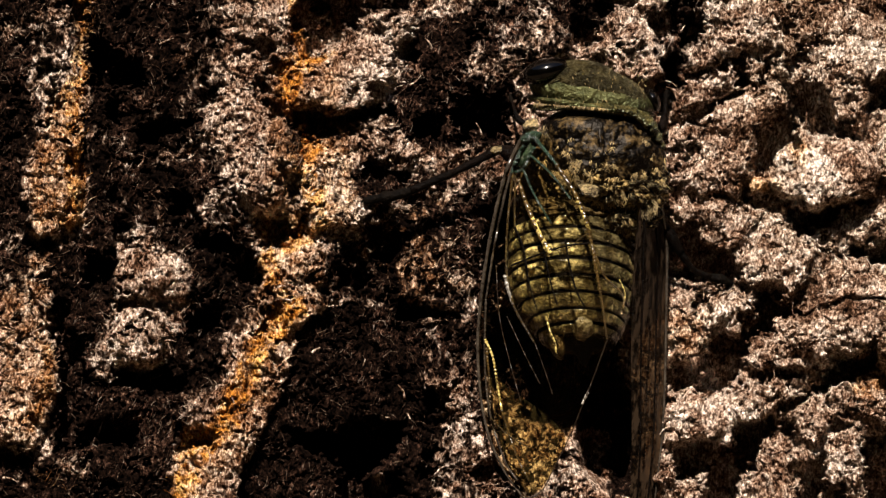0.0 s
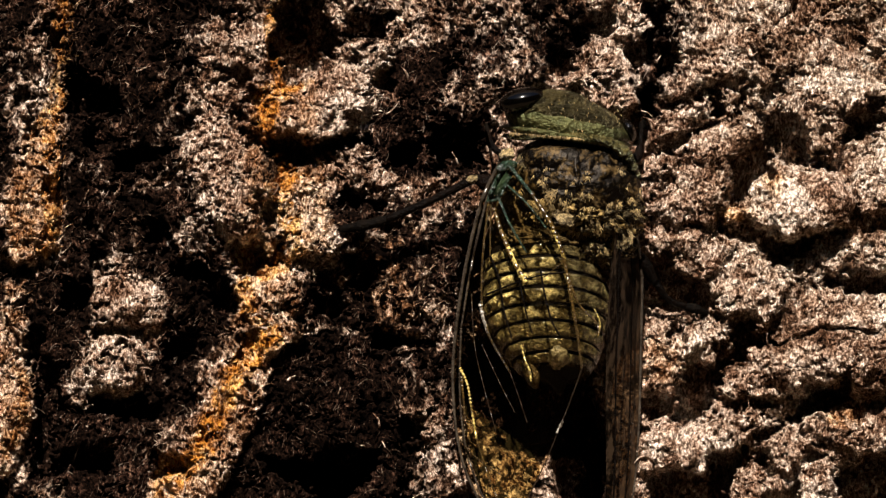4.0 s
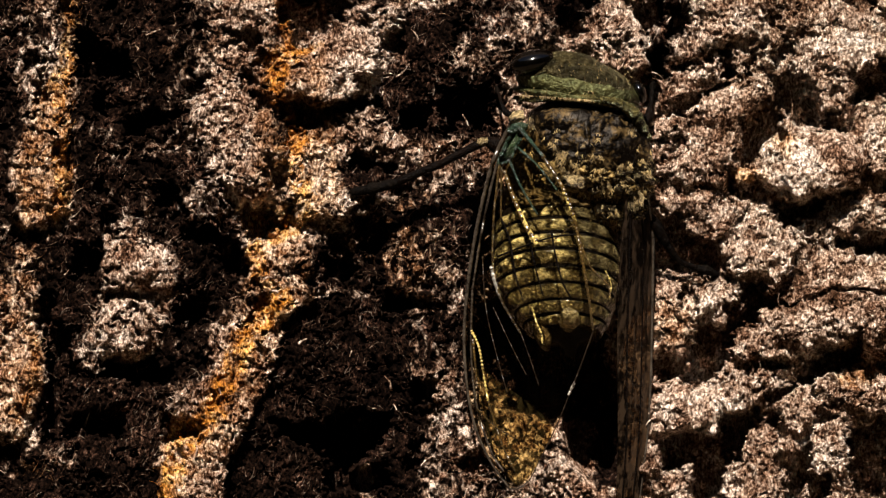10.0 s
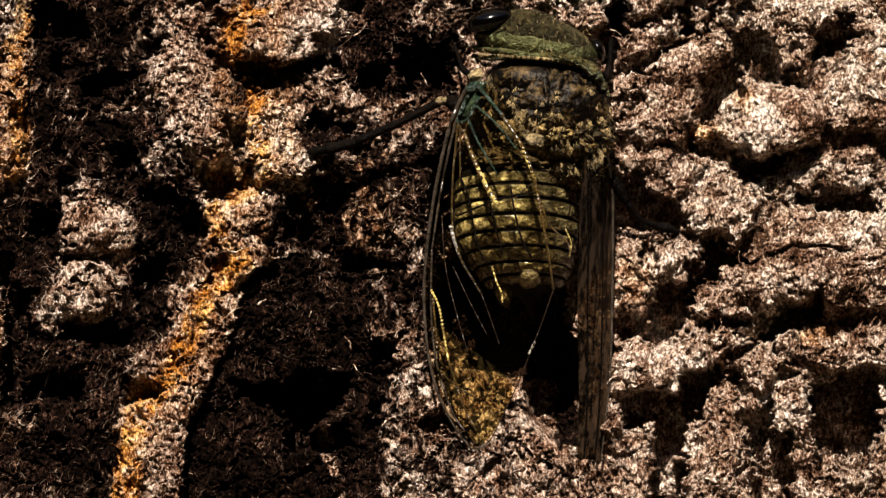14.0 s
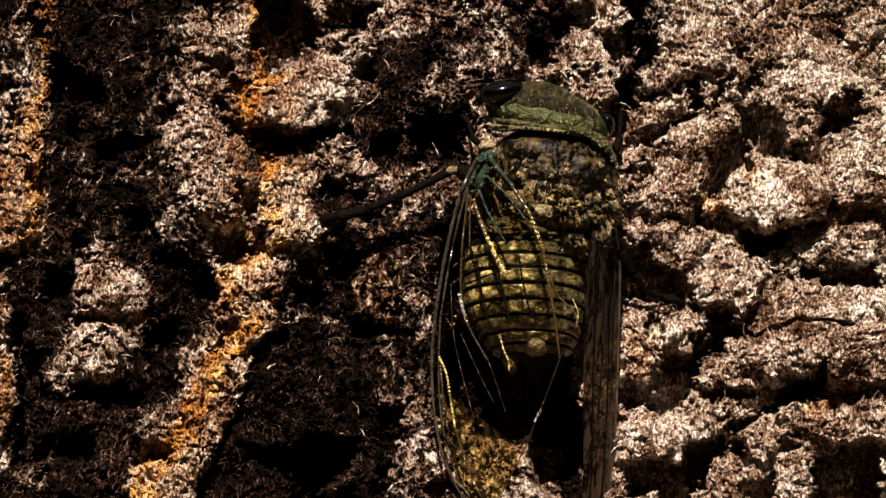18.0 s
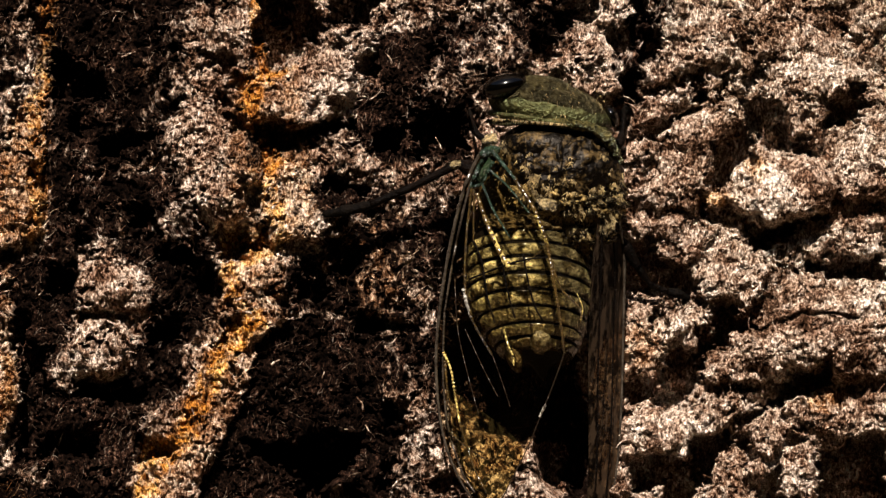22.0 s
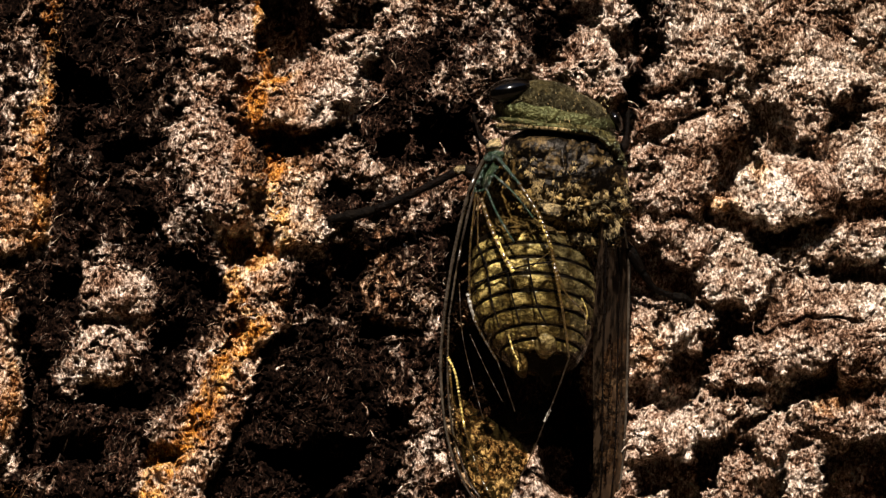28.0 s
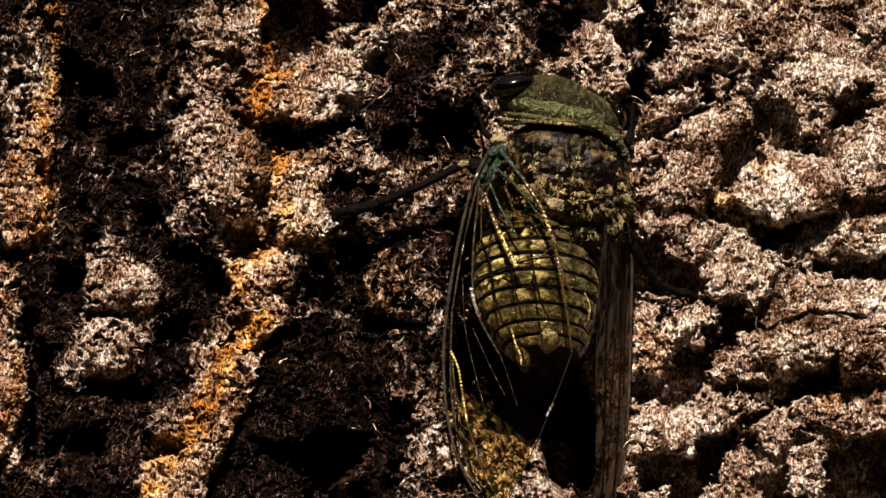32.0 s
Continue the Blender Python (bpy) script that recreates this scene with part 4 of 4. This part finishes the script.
def hoop_loft(bm, rings, n=36, origin=BASE, shear=0.42, lean=0.0, uneven=0.0, pattern=None):
    """A body of rings (x, y, h, half width, half height)."""
    made = []
    layer = bm.verts.layers.float.new("pale") if pattern else None
    for i, (cx, cy, ch, a, b) in enumerate(rings):
        ring = []
        for k in range(n):
            t = 2 * math.pi * k / n
            up = math.sin(t)
            g = 1 + uneven * noise.noise((7 * math.cos(t), 7 * up, cy / 9))
            v = bm.verts.new(rel(cx + a * g * math.cos(t), cy - shear * b * (up - 0.5) + lean * a * math.cos(t), ch + b * g * up, origin))
            if pattern:
                v[layer] = pattern(math.degrees(t), i / (len(rings) - 1), cy)
            ring.append(v)
        made.append(ring)
    for s, t in zip(made, made[1:]):
        for k in range(n):
            bm.faces.new((s[k], s[(k + 1) % n], t[(k + 1) % n], t[k]))
    bm.faces.new(made[0])
    bm.faces.new(made[-1][::-1])


def cicada():
    root = new("cicada")
    root.location = BASE
    tagged(root, "olive green and dark brown cicada with clear veined wings on bark", "cicada")

    def solid(name, mat, *blobs, label="", parent=root):
        bm = bmesh.new()
        for args in blobs:
            blob(bm, *args)
        return bm_object(name, bm, mat, parent, label)

    head = solid("head", MAT_HEAD, (1050, 160, 106, 104, 42, 58, 15, 0.05), (1040, 134, 112, 56, 27, 40, 12, 0.05), label="mottled olive brown head")
    solid("eye", MAT_EYE, (966, 126, 122, 42, 23, 38, -14), label="glossy black compound eye", parent=head)
    solid("eye", MAT_EYE, (1157, 178, 94, 11, 21, 24, -20), label="glossy black compound eye", parent=head)
    for ox, oy in ((1032, 126), (1052, 124), (1043, 138)):
        solid("ocellus", MAT_RIM, (ox, oy + 6, 152, 2.4, 2.4, 2.4), parent=head)
    solid("eye_ridge", MAT_HEAD, (990, 140, 130, 30, 6, 24, -24, 0.05), parent=head)

    pro = solid("pronotum", MAT_GREEN, (1048, 171, 94, 113, 39, 76, 11, 0.05), (1047, 189, 94, 112, 14, 78, 8, 0.06), label="olive green collar plate")
    bm = bmesh.new()
    tube(bm, [(936, 188, 86), (962, 192, 126), (1000, 189, 154), (1050, 188, 163), (1105, 194, 157), (1146, 216, 142), (1172, 262, 106)],
         (4, 5, 6, 6.5, 7.5, 11, 7), 12, count=90, knots=0.35)
    bm_object("pronotum_rim", bm, MAT_RIM, pro, "yellow-green hind rim")

    solid("mesonotum", MAT_SHIELD, (1066, 278, 82, 112, 89, 106, 4, 0.07, 14, BASE, 120), (1046, 236, 98, 88, 46, 76, 5, 0.03, 16, BASE, 100), label="dark brown back shield with golden flecks")
    solid("scutellum", MAT_THORAX, (1078, 330, 80, 104, 56, 98, 2, 0.20, 11, BASE, 110), (1092, 384, 68, 76, 46, 84, 0, 0.20, 11, BASE, 100), (1136, 350, 78, 40, 46, 60, 8, 0.22, 10, BASE, 80), label="brown hind shield with golden hair")
    solid("cross_ridge", MAT_FUR, (1048, 338, 150, 34, 20, 28, 10, 0.25, 12), label="ochre cross-shaped ridge")
    solid("metanotum", MAT_HIND, (962, 335, 50, 44, 80, 48, 0, 0.06), (1078, 372, 70, 84, 40, 80, 0, 0.06), (1008, 374, 96, 84, 26, 74, 2, 0.22, 12, BASE, 80), label="dark brown hind thorax")
    solid("shoulder", MAT_FUR, (940, 224, 112, 15, 12, 14, -30, 0.3, 9), label="pale shoulder knob")

    # abdomen: a dark core that carries the plates; it hinges behind the thorax
    pivot = rel(1010, 385, 90)
    origin = BASE + pivot
    axis = [(1010, 385, 80), (1010, 430, 78), (1011, 480, 76), (1015, 530, 74), (1023, 578, 70), (1031, 616, 62), (1035, 646, 50)]
    half = [(106,), (114,), (113,), (101,), (78,), (45,), (10,)]
    ax, hw = spline(axis, 200), spline(half, 200)

    def ring(u, f):
        i = int(max(0, min(1, u)) * 199)
        x, y, h = ax[i]
        a = hw[i][0]
        return x, y, h, a * f, a * 0.80 * f

    bm = bmesh.new()
    hoop_loft(bm, [ring(i / 24, 0.965 - 0.55 * max(0, min(1, (i / 24 - 0.72) / 0.12))) for i in range(25)], origin=origin)
    abdomen = bm_object("abdomen", bm, MAT_DARK, root, "banded golden-brown abdomen", pivot)

    def pale_cells(angle, along, y):
        """Pale patches in rows of cells, parted by dark lines; their fade to the flanks and to the tail is painted
        shading.
        """
        off = abs((angle - 96 + 9 * noise.noise((y / 11, 0, 3))) / 21 % 1 - 0.5) * 2
        line = max(0, min(1, (1 - off) / 0.30 - 0.6))
        band = max(0, min(1, (along - 0.04) / 0.12)) * max(0, min(1, (0.88 - along) / 0.3))
        blot = max(0.10, min(1, 0.58 + 2.9 * noise.noise((angle / 12, y / 12, 1.5))))
        # shading put into the colour: brightest left of centre, dark on the right
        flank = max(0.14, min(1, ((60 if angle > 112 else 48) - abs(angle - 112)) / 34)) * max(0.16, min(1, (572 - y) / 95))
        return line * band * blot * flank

    cuts = (0.045, 0.135, 0.225, 0.32, 0.415, 0.51, 0.605, 0.69, 0.77)
    for i, (a, b) in enumerate(zip(cuts, cuts[1:])):
        bm = bmesh.new()
        a, b = a + 0.005, b - 0.012
        steps = ((0, 0.975), (0.04, 0.99), (0.15, 0.998), (0.3, 1.0), (0.45, 1.0), (0.6, 1.0), (0.75, 0.995), (0.88, 0.994), (0.96, 0.988), (1.0, 0.975))
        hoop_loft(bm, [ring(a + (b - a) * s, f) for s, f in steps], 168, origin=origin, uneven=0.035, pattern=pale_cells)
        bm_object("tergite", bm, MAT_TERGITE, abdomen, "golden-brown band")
    bm = bmesh.new()
    blob(bm, 1031, 570, 88, 27, 33, 48, -8, 0.10, 18, origin, 48)
    bm_object("tail_plate", bm, MAT_PALE, abdomen, "pale shining tail plate")
    bm = bmesh.new()
    blob(bm, 984, 604, 82, 15, 34, 26, -16, 0.12, 16, origin, 20)
    bm_object("side_plate", bm, MAT_HIND, abdomen)

    rng = random.Random(11)

    def hair(bm, x, y, h, dx, dy, dh, long, thick, org):
        q = []
        for t in (0.0, 0.5, 1.0):
            q.append((x + dx * long * t, y + dy * long * t + 0.25 * long * t * t, h + dh * long * t * (1 - 0.5 * t)))
        tube(bm, q, (thick, thick * 0.8, thick * 0.3), 4, org, 4)

    def dome(px, py, *blobs):
        best = None
        for cx, cy, ch, rx, ry, rh in blobs:
            k = 1 - ((px - cx) / rx) ** 2 - ((py - cy) / ry) ** 2
            if k > 0.02:
                h = ch + rh * math.sqrt(k)
                best = h if best is None else max(best, h)
        return best

    # golden hair in clumps on the back
    bm, made = bmesh.new(), 0
    while made < 3400:
        px, py = rng.uniform(950, 1182), rng.uniform(205, 420)
        clump = noise.noise((px / 20, py / 20, 4.2)) + 0.5 * noise.noise((px / 8, py / 8, 2.1)) + 0.40 * (py - 295) / 90
        if clump < 0.22 or (py < 262 and 992 < px < 1125 and rng.random() < 0.6):
            continue
        h = dome(px, py, (1066, 278, 82, 114, 90, 108), (1078, 330, 78, 104, 56, 98), (1092, 384, 66, 74, 44, 84))
        if h is None:
            continue
        made += 1
        hair(bm, px, py, h - 1, rng.gauss(0, 0.45), rng.uniform(0.2, 0.9), rng.uniform(0.3, 0.9), rng.uniform(4, 10), rng.uniform(0.28, 0.5), BASE)
    bm_object("golden_hair", bm, MAT_HAIR, root, "clumps of golden hair on the back")
    for tx, ty, th, rx, ry in ((1142, 366, 146, 22, 20), (986, 262, 132, 12, 24), (1018, 316, 164, 32, 14), (1098, 318, 162, 20, 10), (1060, 300, 178, 14, 7), (1008, 345, 142, 16, 10),
                               (1110, 352, 146, 16, 10), (1140, 262, 132, 10, 16), (1160, 300, 122, 8, 20), (1092, 380, 152, 20, 12), (1150, 328, 136, 12, 16), (968, 232, 134, 12, 14), (1120, 285, 156, 10, 8), (1056, 286, 186, 12, 6), (1040, 318, 172, 22, 10), (1076, 340, 166, 16, 8), (994, 300, 146, 8, 14), (1128, 312, 148, 10, 8), (1112, 246, 156, 8, 6)):
        bm = bmesh.new()
        for _ in range(int(40 + rx * ry / 2.5)):
            a, k = rng.uniform(0, 6.3), math.sqrt(rng.random())
            hair(bm, tx + rx * k * math.cos(a), ty + ry * k * math.sin(a), th - 10 * k * k, rng.gauss(0.1, 0.4), rng.uniform(0.3, 1.0), rng.uniform(0.1, 0.6), rng.uniform(6, 13), rng.uniform(0.4, 0.75), BASE)
        bm_object("hair_tuft", bm, MAT_FUR, root, "tuft of golden hair")
    # a fringe along the hind edge of the collar, and stubble over head and collar
    bm = bmesh.new()
    for i in range(330):
        px = rng.uniform(945, 1150)
        t = (px - 1046) / 112
        fringe = i < 230
        py = (190 + 8 * t + 16 * max(0, t) ** 2) if fringe else rng.uniform(118, 186)
        h = dome(px, min(py, 195), (1046, 178, 92, 114, 34, 78), (1046, 190, 94, 112, 14, 78), (1050, 152, 108, 108, 44, 58), (1048, 128, 112, 60, 26, 40))
        if h is None or (not fringe and px < 1010 and py < 150):
            continue
        hair(bm, px, py, h - 1, rng.gauss(0, 0.4), rng.uniform(0.3, 1.0), rng.uniform(0.3, 0.8), rng.uniform(3, 7), rng.uniform(0.25, 0.45), BASE)
    bm_object("collar_hair", bm, MAT_HAIR, root, "short golden fringe on the collar")
    wings(root)
    legs(root)
    return abdomen


def wings(root):
    def wing(name, lead, trail, mat, camber, label, side):
        nu, nv = 64, 22
        L, T = spline(lead, nu), spline(trail, nu)
        pts = np.zeros((nu, nv, 3))
        for i in range(nu):
            for j in range(nv):
                s = j / (nv - 1)
                p = L[i] * (1 - s) + T[i] * s
                p[2] += camber * math.sin(math.pi * s) * min(1, 0.35 + i / nu * 2) * (1 - 0.6 * max(0, i / nu - 0.55) / 0.45)
                p[2] += 2.2 * noise.noise((p[0] / 34, p[1] / 34, side))
                pts[i, j] = p
        bm = bmesh.new()
        v = [[bm.verts.new(rel(*pts[i, j])) for j in range(nv)] for i in range(nu)]
        for i in range(nu - 1):
            for j in range(nv - 1):
                bm.faces.new((v[i][j], v[i + 1][j], v[i + 1][j + 1], v[i][j + 1]))
        ob = bm_object(name, bm, mat, root, label)
        ob.visible_shadow = False
        return ob, pts

    fore, pts = wing("forewing", [(928, 232, 100), (893, 310, 80), (866, 420, 62), (848, 540, 50), (844, 640, 44), (856, 745, 40), (885, 825, 38), (925, 884, 36)],
                     [(965, 240, 170), (1008, 300, 195), (1044, 400, 204), (1070, 500, 200), (1078, 590, 175), (1050, 680, 125), (1012, 768, 84), (962, 868, 44)],
                     MAT_FILM, 46, "clear forewing with brown and green veins", 0.5)
    flat = pts.reshape(-1, 3)

    def on_wing(px, py, up=2.0):
        i = np.argmin((flat[:, 0] - px) ** 2 + (flat[:, 1] - py) ** 2)
        return px, py, float(flat[i, 2]) + up

    def vein(line, r0, r1, mat, label="", knots=0.3, beads=0.0):
        bm = bmesh.new()
        thin = 0.75
        path = [on_wing(*q[:2]) for q in spline(line, 5 * len(line))]
        long = sum(math.hypot(a[0] - b[0], a[1] - b[1]) for a, b in zip(path, path[1:]))
        tube(bm, path, (r0 * thin, r1 * thin), 8, count=int(long / (0.55 * r1 * thin)) if beads else len(path) * 3, knots=0 if beads else knots, beads=beads)
        bm_object("vein", bm, mat, fore, label)

    G, B, C, A = MAT_VEIN_GREEN, MAT_VEIN, MAT_COSTA, MAT_AMBER
    vein([(930, 232), (896, 305), (868, 420), (850, 540), (846, 640), (858, 745), (886, 822), (926, 882)], 5.5, 2.5, C, "pale leading vein")
    vein([(935, 240), (904, 306), (878, 420), (860, 530)], 4.0, 2.6, C)
    vein([(860, 530), (858, 640), (868, 735), (893, 815), (915, 850)], 2.8, 2.2, C, beads=0.2)
    vein([(937, 240), (918, 276), (905, 306)], 6.5, 5.0, G, "green vein at the wing root")
    vein([(942, 240), (962, 264), (985, 292)], 6.0, 3.6, G, "green vein at the wing root")
    vein([(985, 292), (1020, 348), (1040, 400), (1054, 470), (1066, 540), (1074, 600)], 5.2, 2.6, A, beads=0.24)
    vein([(946, 262), (938, 276), (926, 300), (908, 306)], 3.4, 3.6, G, "green vein at the wing root")
    vein([(938, 274), (975, 308), (1010, 352)], 3.2, 2.0, G)
    vein([(926, 300), (946, 346), (976, 396)], 3.6, 2.0, G)
    vein([(908, 306), (898, 400), (897, 490), (912, 548), (930, 580), (946, 606)], 2.8, 2.4, B, beads=0.2)
    vein([(894, 488), (898, 508), (906, 535)], 5.4, 3.6, MAT_WHITE_GLINT, "stretch of vein coloured as a white sun glint", beads=0.15)
    vein([(906, 535), (914, 553), (930, 581), (945, 606)], 3.0, 2.4, C, beads=0.3)
    vein([(966, 560), (974, 588), (982, 606), (984, 624)], 2.2, 2.6, MAT_GOLD_GLINT, "stretch of vein coloured as a golden sun glint", beads=0.4)
    vein([(1096, 495), (1106, 520), (1103, 545)], 1.8, 2.0, MAT_GOLD_GLINT, "stretch of vein coloured as a golden sun glint", beads=0.4)
    vein([(912, 308), (911, 360), (911, 402)], 2.6, 1.6, B)
    vein([(917, 318), (934, 368), (956, 418), (974, 444)], 5.2, 5.4, A, beads=0.22)
    vein([(930, 358), (948, 400), (962, 428), (975, 448)], 4.6, 6.6, MAT_GOLD_GLINT, "stretch of vein coloured as a golden sun glint", beads=0.15)
    vein([(1018, 346), (1034, 384), (1043, 408)], 3.4, 4.6, MAT_GOLD_GLINT, "stretch of vein coloured as a golden sun glint", beads=0.3)
    vein([(911, 402), (926, 440), (936, 500), (950, 548)], 2.8, 2.0, MAT_DARK)
    vein([(974, 444), (1004, 440), (1030, 420), (1046, 410)], 1.6, 1.3, B)
    vein([(1000, 424), (1008, 470), (1020, 515), (1036, 545)], 2.6, 2.0, MAT_DARK)
    vein([(962, 440), (972, 490), (986, 540)], 2.4, 1.8, MAT_DARK)
    vein([(905, 470), (950, 452), (1000, 436), (1046, 430)], 2.4, 2.0, MAT_DARK)
    vein([(1050, 440), (1068, 486), (1100, 520), (1104, 545)], 2.8, 2.2, A, beads=0.22)
    vein([(858, 600), (872, 632), (880, 680), (888, 726)], 2.8, 2.6, MAT_GOLD_GLINT, "stretch of vein coloured as a golden sun glint", beads=0.45)
    vein([(861, 616), (864, 650), (868, 690)], 3.2, 2.6, A, beads=0.26)
    vein([(878, 470), (884, 560), (902, 640), (922, 712)], 1.3, 1.0, MAT_THREAD)
    vein([(946, 606), (962, 650), (978, 698)], 1.2, 1.0, MAT_THREAD)
    vein([(897, 560), (930, 630), (956, 680)], 1.0, 0.8, MAT_THREAD)
    vein([(1075, 600), (1052, 664), (1036, 704), (1010, 768), (962, 866)], 1.6, 1.2, MAT_THREAD)
    vein([(1040, 696), (1030, 716)], 3.4, 3.0, MAT_WHITE_GLINT, beads=0.2)
    vein([(868, 740), (900, 770), (935, 792)], 1.8, 1.2, B)
    vein([(888, 726), (914, 806), (936, 850)], 3.0, 2.2, A, beads=0.24)
    vein([(926, 882), (944, 880), (962, 866)], 2.2, 1.6, C)

    bm = bmesh.new()
    blob(bm, 940, 243, 128, 19, 10, 10, -10, 0.15, 9)
    bm_object("wing_hinge", bm, MAT_VEIN_GREEN, fore, "green wing root")

    bm = bmesh.new()
    cell = [bm.verts.new(rel(*on_wing(px, py, -3))) for px, py in ((933, 244), (916, 276), (904, 304), (925, 301), (938, 276), (946, 260))]
    bm.faces.new(cell)
    got = bmesh.ops.extrude_face_region(bm, geom=bm.faces[:])
    bmesh.ops.translate(bm, verts=[v for v in got["geom"] if isinstance(v, bmesh.types.BMVert)], vec=(0, 2 * K, 0))
    bm_object("basal_cell", bm, MAT_VEIN_GREEN, fore, "dark green cell at the wing root")

    hind, hp = wing("hindwing", [(868, 660, 34), (872, 720, 34), (888, 790, 33), (915, 850, 32), (940, 878, 31)],
                    [(905, 690, 44), (960, 730, 48), (1000, 772, 46), (985, 822, 40), (960, 862, 34)],
                    MAT_FILM_AMBER, 6, "amber hindwing seen through the forewing", 7.5)

    side, sp = wing("forewing", [(1160, 322, 104), (1179, 420, 56), (1179, 540, 36), (1177, 660, 30), (1171, 780, 28), (1156, 905, 28)],
                    [(1136, 345, 150), (1124, 430, 152), (1120, 520, 140), (1117, 610, 122), (1117, 700, 104), (1118, 800, 84), (1114, 900, 60)],
                    MAT_FILM_SIDE, 10, "brown streaked forewing folded against the flank", 3.5)
    for s in (0, 6, 15):
        bm = bmesh.new()
        tube(bm, [tuple(sp[i, s] + np.array((0, 0, 1.5))) for i in range(0, 64, 7)], (3.4 if s == 0 else 1.8, 1.4), 6, count=60, knots=0.3)
        bm_object("vein", bm, MAT_COSTA if s == 0 else MAT_LEG, side)


def legs(root):
    def leg(femur, tibia, tarsus, r):
        bm = bmesh.new()
        tube(bm, femur, (r, r * 1.35, r * 0.8), 10, count=20)
        f = bm_object("leg", bm, MAT_LEG, root, "dark brown jointed leg")
        bm = bmesh.new()
        tube(bm, tibia, (r * 0.75, r * 0.62, r * 0.7), 8, count=18, knots=0.2)
        for k in range(3):
            q = spline(tibia, 8)[4 + k]
            tube(bm, [tuple(q), (q[0] + 4, q[1] + 9, q[2] + 3)], (1.4, 0.4), 5, count=4)
        bm_object("tibia", bm, MAT_LEG, f)
        bm = bmesh.new()
        tube(bm, tarsus, (r * 0.7, r * 0.95, r * 0.5), 8, count=14, knots=0.3)
        bm_object("tarsus", bm, MAT_DARK, f)

    leg([(925, 292, 60), (905, 274, 68), (884, 264, 72)], [(884, 264, 72), (812, 301, 60), (728, 338, 50)], [(728, 338, 50), (690, 348, 44), (644, 356, 30)], 11)
    leg([(940, 225, 60), (920, 214, 52), (912, 200, 40)], [(912, 200, 40), (909, 190, 28), (906, 180, 16)], [(906, 180, 16), (904, 174, 8), (902, 168, 2)], 4.5)
    leg([(1140, 380, 50), (1180, 410, 54), (1205, 448, 44)], [(1205, 448, 44), (1228, 478, 28), (1256, 490, 14)], [(1256, 490, 14), (1275, 494, 8), (1296, 502, 0)], 9)
    leg([(1130, 250, 40), (1168, 228, 36), (1176, 206, 26)], [(1176, 206, 26), (1178, 190, 18), (1178, 176, 12)], [(1178, 176, 12), (1180, 168, 8), (1182, 160, 4)], 7)
    bm = bmesh.new()
    blob(bm, 880, 266, 74, 13, 8, 9, -15, 0.1, 9)
    bm_object("knee", bm, MAT_FUR, root, "yellowish leg joint")


ABDOMEN = cicada()


def motions():
    rest = ABDOMEN.location.copy()

    def bent(t, down):
        return t, pose(rest.x, rest.y, rest.z, down, 0, 0)

    walk(ABDOMEN, [bent(0, 0), bent(1, 0.3), bent(3.5, 0), bent(6, -1), bent(8, -2), bent(9, -2), bent(10, -0.5), bent(11, 0.5),
                   bent(12, 7.5), bent(13, 9), bent(15, 8.5), bent(17.5, 8.5), bent(20, 8), bent(21, 3), bent(22, 1), bent(23, -0.5),
                   bent(25, 0), bent(27.5, -4), bent(28, -4), bent(29, -3), bent(30, -4), bent(31, -2), bent(32, -2)])


motions()
